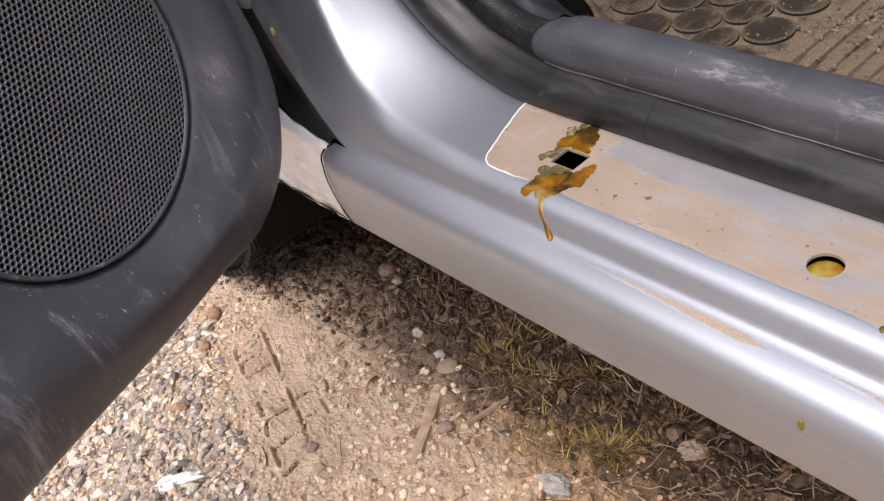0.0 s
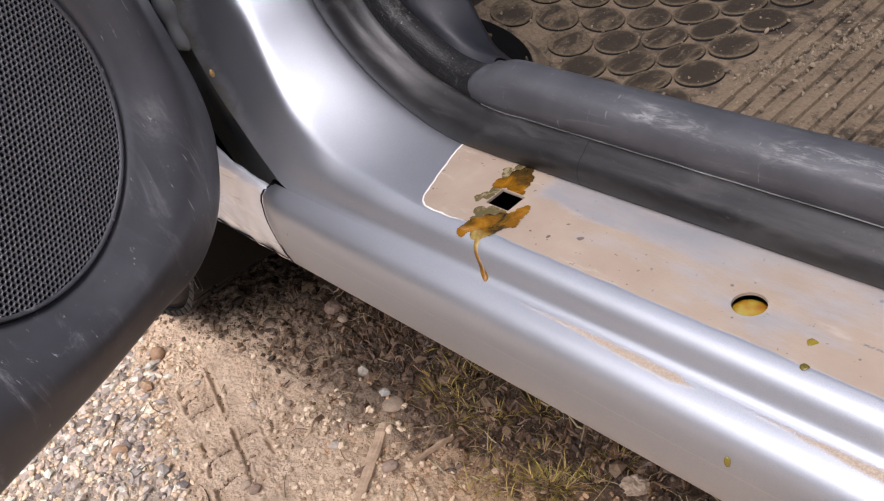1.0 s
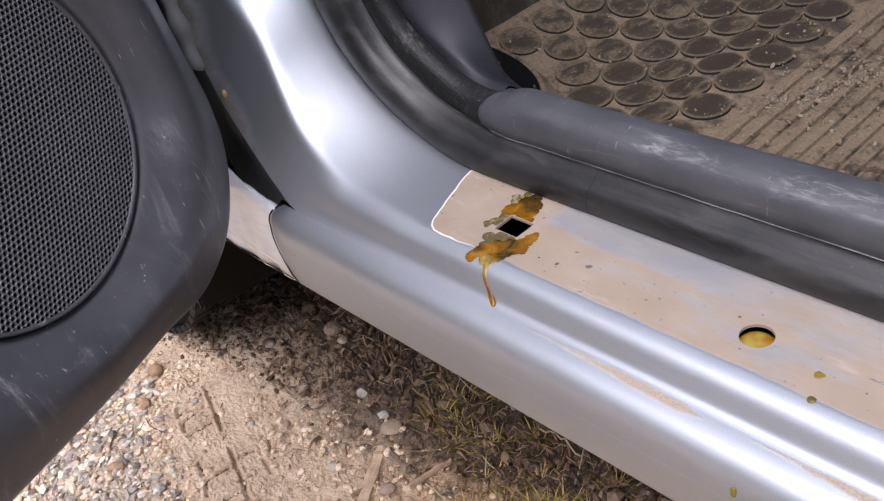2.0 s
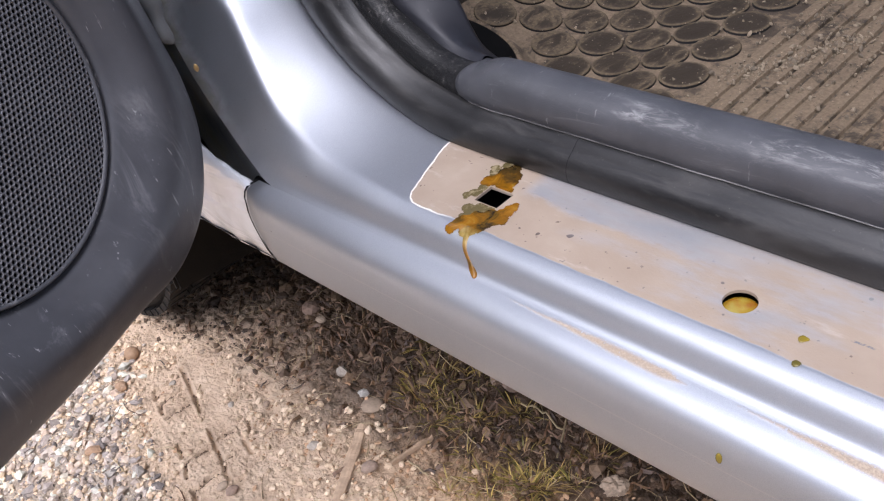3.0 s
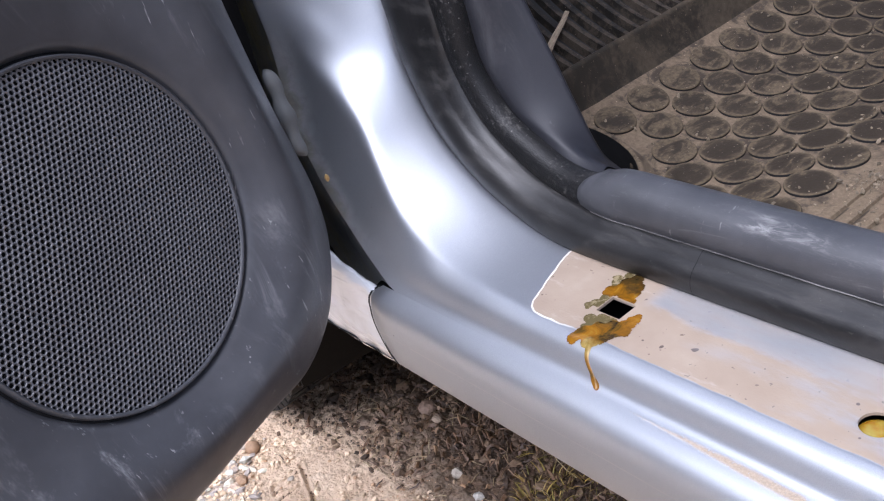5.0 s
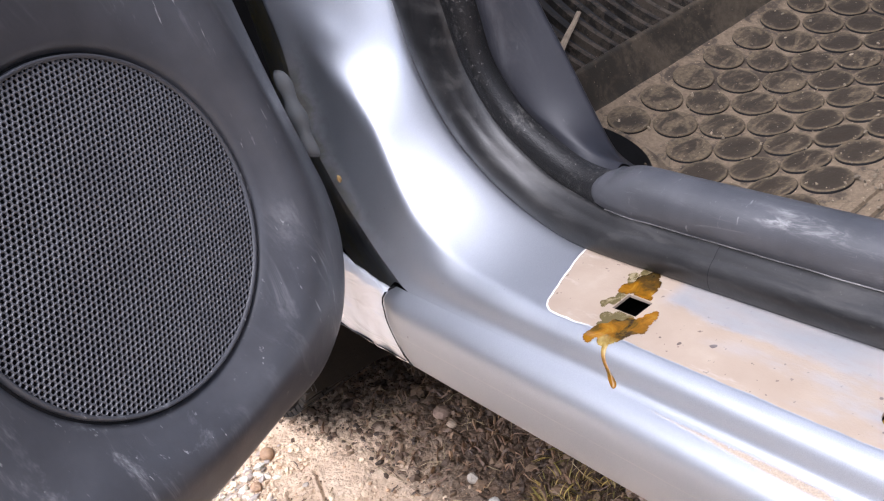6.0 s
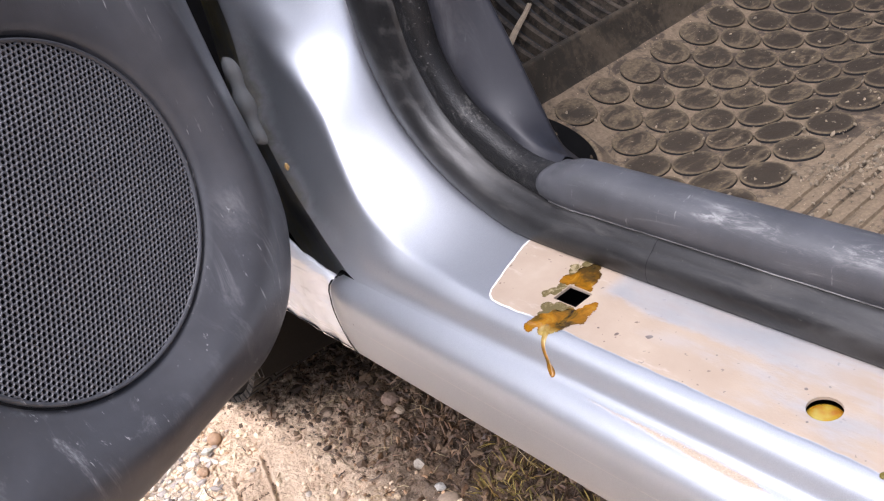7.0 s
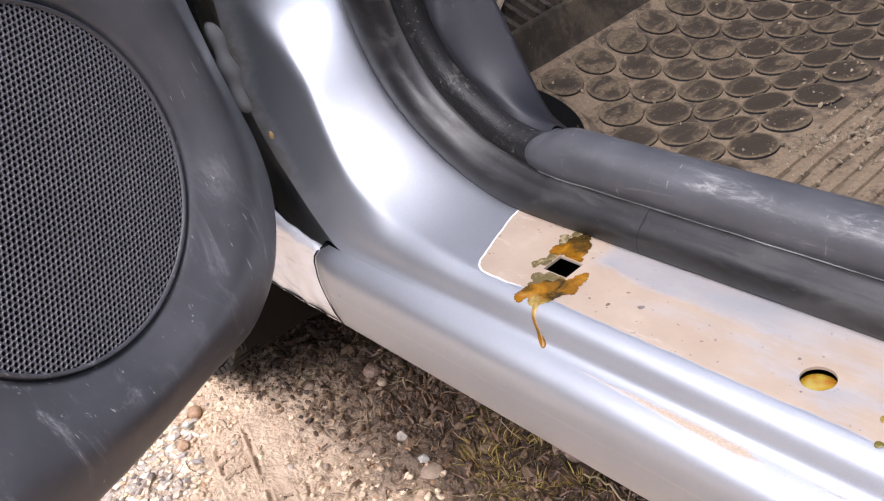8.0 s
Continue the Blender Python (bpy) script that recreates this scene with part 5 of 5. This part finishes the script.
print_crumbs()
rubble("gravel", 9000, lambda s, d, k: s * (1 - d) * 0.97 + 0.003 * (1 - k), (0.0013, 0.0066), (0.4, 0.8), GRAVEL, "pale grey and buff gravel lying on sandy soil", 0.36, 0.42)
rubble("sand_crumbs", 13000, lambda s, d, k: (1 - d) * (1 - k) * 0.7 + 0.02 * (1 - k), (0.0007, 0.0044), (0.4, 0.8), CRUMB, "pale sandy crumbs of soil")
# these two are coloured darker for the shade under the car
rubble("soil_crumbs", 6000, lambda s, d, k: k ** 6, (0.0009, 0.0042), (0.35, 0.7), CLOD, "damp crumbs of soil, darkened for the car's shade")
rubble("soil_clods", 650, lambda s, d, k: k ** 5, (0.004, 0.010), (0.35, 0.6), CLOD, "damp clods of soil, darkened for the car's shade", 0.4, 0.32)
rubble("brown_crumbs", 6000, lambda s, d, k: d * (1 - k) + 0.15 * (1 - s) * (1 - k), (0.0007, 0.0034), (0.35, 0.7), BROWN, "dry brown crumbs of soil")


def stone(name, x, y, size, material, label, seed, sink=0.3, turn=0.0, rough=0.16, round_it=2):
    bm = bmesh.new()
    bmesh.ops.create_icosphere(bm, subdivisions=round_it, radius=1)
    for v in bm.verts:
        d = v.co.normalized()
        v.co = d * (1 + rough * noise.noise(d * 1.7 + Vector((seed * 3.1, seed, 0))) + rough * 0.4 * noise.noise(d * 4.5 + Vector((0, seed, 7))))
    z = ground_height(x, y) + size[2] * (1 - 2 * sink)
    bm.transform(Matrix.LocRotScale((x, y, z), Euler((0.1 * math.sin(seed), 0.1 * math.cos(seed), turn)), size))
    return tagged(part(name, bm, material, None, "", rough < 0.15), label, "stone", group="stones on the ground")


stone("pebble", -0.734, -0.063, (0.0096, 0.0088, 0.008), PEBBLE, "smooth orange-brown pebble on the gravel", 1, 0.2, rough=0.06, round_it=3)
stone("pebble", -0.696, -0.099, (0.008, 0.006, 0.006), PEBBLE, "small amber pebble on the gravel", 2, 0.2, 0.4)
stone("pebble", -0.634, -0.168, (0.010, 0.007, 0.006), PEBBLE, "small orange pebble on the gravel", 3, 0.25, 0.8)
stone("pebble", -0.433, 0.049, (0.0125, 0.0115, 0.0042), BUFF, "flat round buff pebble in damp soil", 4, 0.42, rough=0.08, round_it=3)
stone("stone_slab", -0.548, -0.217, (0.024, 0.008, 0.004), WHITE, "white flat stone slab among gravel", 5, 0.4, 0.95, 0.7, 3)
stone("rock", -0.247, 0.010, (0.0145, 0.0095, 0.007), GREY, "rough light grey rock in the soil", 6, 0.38, 0.2, 0.5, 4)
stone("rock", -0.175, 0.109, (0.0118, 0.0095, 0.0085), BUFF, "rough yellowish rock in damp soil", 7, 0.3, 0.9, 0.5, 4)
stone("rock", -0.338, 0.150, (0.019, 0.013, 0.011), REDDISH, "smooth reddish-brown rock beside the sill", 8, 0.3, 0.3)
stone("rock", -0.601, 0.105, (0.012, 0.010, 0.008), REDDISH, "small pinkish rock in the shade", 9, 0.25, 0.3)
stone("rock", -0.374, -0.007, (0.009, 0.007, 0.005), REDDISH, "small reddish rock beside the wood", 10, 0.3, 1.0)
stone("rock", -0.497, 0.062, (0.007, 0.006, 0.006), PALE, "small white angular stone on the soil", 11, 0.2, 0.3, 0.35)
stone("rock", -0.620, 0.160, (0.016, 0.010, 0.009), GREY, "light grey rock in the shade under the car", 12, 0.3, 0.5, 0.3)
stone("rock", -0.448, 0.052, (0.006, 0.005, 0.004), GREY, "small grey stone beside a pebble", 13, 0.2, 0.3, 0.3)
for i in range(18):
    rng = random.Random(i + 50)
    x, y = rng.uniform(-0.68, -0.2), rng.uniform(-0.2, 0.12)
    if region(x, y)[0] < 0.9 or i % 3 == 0:
        r = rng.uniform(0.003, 0.006)
        stone("pebble", x, y, (r * 1.2, r, r * 0.6), (BUFF, PALE, BUFF, REDDISH, BUFF)[i % 5], "small worn pebble pressed into the soil", i + 20, 0.3, rng.uniform(0, 3), 0.2)


def wood_piece(x0, y0, x1, y1, wide, high, label, seed):
    n = 18
    a, b = Vector((x0, y0, 0)), Vector((x1, y1, 0))
    side = (b - a).normalized().cross(Vector((0, 0, 1)))
    rows = []
    for i in range(n + 1):
        u = i / n
        c = a + (b - a) * u
        c.z = ground_height(c.x, c.y) * 0.4 + 0.001
        w = wide * (0.35 + 0.65 * math.sin(math.pi * min(1, 0.12 + u * 0.8)) ** 0.5) * (1 + 0.25 * noise.noise((u * 7, seed, 0)))
        rows.append([c + side * w * q + Vector((0, 0, high * h * (1 + 0.3 * noise.noise((u * 11, q * 3, seed))))) for q, h in ((-1, -0.3), (-0.9, 0.45), (-0.45, 0.8), (-0.1, 0.86), (0.2, 0.95), (0.7, 0.8), (0.95, 0.3), (1, -0.3))])
    verts = [p for r in rows for p in r]
    faces = grid_faces(len(rows), 8) + [tuple(range(8)), tuple(range(n * 8, n * 8 + 8))]
    return tagged(mesh_object("wood_piece", verts, faces, WOOD, None, False), label, "wood")


wood_piece(-0.420, 0.024, -0.368, -0.056, 0.0062, 0.0030, "split pale weathered piece of wood on the soil", 1)
wood_piece(-0.361, 0.009, -0.352, 0.056, 0.0026, 0.004, "thin brown splinter of wood on the soil", 2)


def straw(name, count, wanted, length, width, material, label, lift=0.004, seed=3):
    """Thin bent stalks lying on the soil, as one mesh."""
    rng = random.Random(seed)
    verts, faces = [], []
    while count > 0:
        x, y = rng.uniform(-0.80, -0.03), rng.uniform(-0.25, 0.24)
        if rng.random() > wanted(*region(x, y)):
            continue
        count -= 1
        a, bend, n = rng.uniform(0, 6.28), rng.uniform(-2.5, 2.5), 5
        ln, w = rng.uniform(*length), rng.uniform(*width)
        p, k = Vector((x, y, 0)), len(verts)
        tilt = rng.uniform(0, lift)
        for i in range(n + 1):
            u = i / n
            d = Vector((math.cos(a + bend * u * 0.4), math.sin(a + bend * u * 0.4), 0))
            s = d.cross(Vector((0, 0, 1)))
            z = ground_height(p.x, p.y) + 0.0012 + tilt * math.sin(math.pi * u)
            ww = w * (1 - 0.6 * u)
            verts += [(p.x - s.x * ww, p.y - s.y * ww, z), (p.x, p.y, z + ww * 0.9), (p.x + s.x * ww, p.y + s.y * ww, z)]
            p = p + d * ln / n
        for i in range(n):
            for j in (0, 1):
                faces.append((k + i * 3 + j, k + i * 3 + j + 1, k + i * 3 + j + 4, k + i * 3 + j + 3))
    return tagged(mesh_object(name, verts, faces, material, None, False), label, "straw", kind="stuff")


straw("dry_stalks", 400, lambda s, d, k: d * (0.9 - 0.6 * k) + 0.03, (0.012, 0.05), (0.0003, 0.0009), STRAW, "dry tan stalks strewn over damp soil")
straw("leaf_scraps", 1100, lambda s, d, k: d * (0.06 + 0.9 * k), (0.006, 0.018), (0.0010, 0.0034), LITTER, "brown scraps of rotting leaves", 0.003, 5)
straw("rootlets", 420, lambda s, d, k: d * (0.3 + 0.6 * k) + 0.03, (0.01, 0.04), (0.0004, 0.0011), LITTER, "dark rootlets and bits of bark", 0.004, 8)


def stalk(x0, y0, x1, y1, w, label):
    rows = []
    for i in range(9):
        u = i / 8
        c = Vector((x0 + (x1 - x0) * u, y0 + (y1 - y0) * u + 0.002 * math.sin(u * 5), 0))
        c.z = ground_height(c.x, c.y) + 0.004
        s = Vector((y0 - y1, x1 - x0, 0)).normalized()
        rows.append([c + s * w * math.cos(t) + Vector((0, 0, w * math.sin(t))) for t in [k * math.pi / 3 for k in range(6)]])
    tagged(mesh_object("stalk", [p for r in rows for p in r], grid_faces(9, 6, True), STRAW, None, True), label, "straw", group="loose stalks")


stalk(-0.346, 0.020, -0.320, 0.021, 0.0010, "short pale dry stalk on the soil")
stalk(-0.307, 0.136, -0.252, 0.134, 0.0011, "long tan dry stalk beside the sill")
stalk(-0.262, 0.150, -0.235, 0.105, 0.0009, "bent tan dry stalk beside the sill")


def grass_tuft(x, y, count, tall, seed, label):
    rng = random.Random(seed)
    verts, faces = [], []
    for _ in range(count):
        a, r = rng.uniform(0, 6.28), rng.uniform(0, 0.020)
        bx, by = x + r * math.cos(a), y + r * math.sin(a)
        out, ln, w, n = rng.uniform(0.9, 2.3), tall * rng.uniform(0.3, 0.95), rng.uniform(0.0004, 0.0009), 5
        d = Vector((math.cos(a), math.sin(a), 0))
        s = d.cross(Vector((0, 0, 1)))
        p, k = Vector((bx, by, ground_height(bx, by) - 0.001)), len(verts)
        for i in range(n + 1):
            u = i / n
            ww = w * (1 - u ** 2 * 0.9)
            verts += [tuple(p - s * ww), tuple(p + s * ww)]
            ang = out * (0.3 + u * 0.9)
            p = p + (d * math.sin(ang) + Vector((0, 0, max(0.02, math.cos(ang))))) * ln / n
        faces += [(k + 2 * i, k + 2 * i + 1, k + 2 * i + 3, k + 2 * i + 2) for i in range(n)]
    return tagged(mesh_object("grass_tuft", verts, faces, GRASS, None, False), label, "grass", group="grass tufts")


for n, (x, y, c, t) in enumerate(((-0.396, 0.080, 44, 0.030), (-0.380, 0.092, 34, 0.026), (-0.405, 0.114, 30, 0.025), (-0.438, 0.149, 40, 0.034), (-0.425, 0.155, 28, 0.030), (-0.330, 0.096, 40, 0.028), (-0.345, 0.085, 34, 0.022), (-0.237, 0.068, 60, 0.032), (-0.226, 0.074, 46, 0.030), (-0.252, 0.060, 36, 0.027), (-0.274, 0.048, 36, 0.026), (-0.294, 0.020, 26, 0.022), (-0.300, 0.125, 30, 0.03), (-0.205, 0.125, 30, 0.03), (-0.36, 0.135, 30, 0.026), (-0.31, 0.060, 24, 0.02), (-0.365, 0.07, 30, 0.022), (-0.415, 0.095, 30, 0.024), (-0.265, 0.09, 30, 0.024), (-0.21, 0.09, 34, 0.028), (-0.385, 0.115, 30, 0.024), (-0.255, 0.03, 24, 0.022))):
    grass_tuft(x, y, int(c * 1.15), t * 0.85, n, "sparse olive-green and yellowing grass tuft")


def toe_straw():
    """A flat dry blade lying across the ribs under the toe rim."""
    a, b = Vector((-0.4560, 0.2680, 0.3945)), Vector((-0.4850, 0.3270, 0.4085))
    side = (b - a).cross(Vector((0.35, 0, 1))).normalized()
    up = side.cross(b - a).normalized()
    rows = []
    for i in range(11):
        u = i / 10
        c, w = a.lerp(b, u), 0.0034 - 0.0010 * u
        rows.append([c + side * w * q + up * (0.0010 * h + 0.0012 * math.sin(u * 6)) for q, h in ((-1, 0), (-0.5, 1.3), (0, 0.6), (0.5, 1.3), (1, 0), (0, -0.8))])
    verts = [p for r in rows for p in r]
    faces = grid_faces(11, 6, True) + [tuple(range(6)), tuple(range(60, 66))]
    tagged(mesh_object("straw_blade", verts, faces, MUD, None, False), "flat brown straw blade lying on the mat's ribs", "straw")


toe_straw()
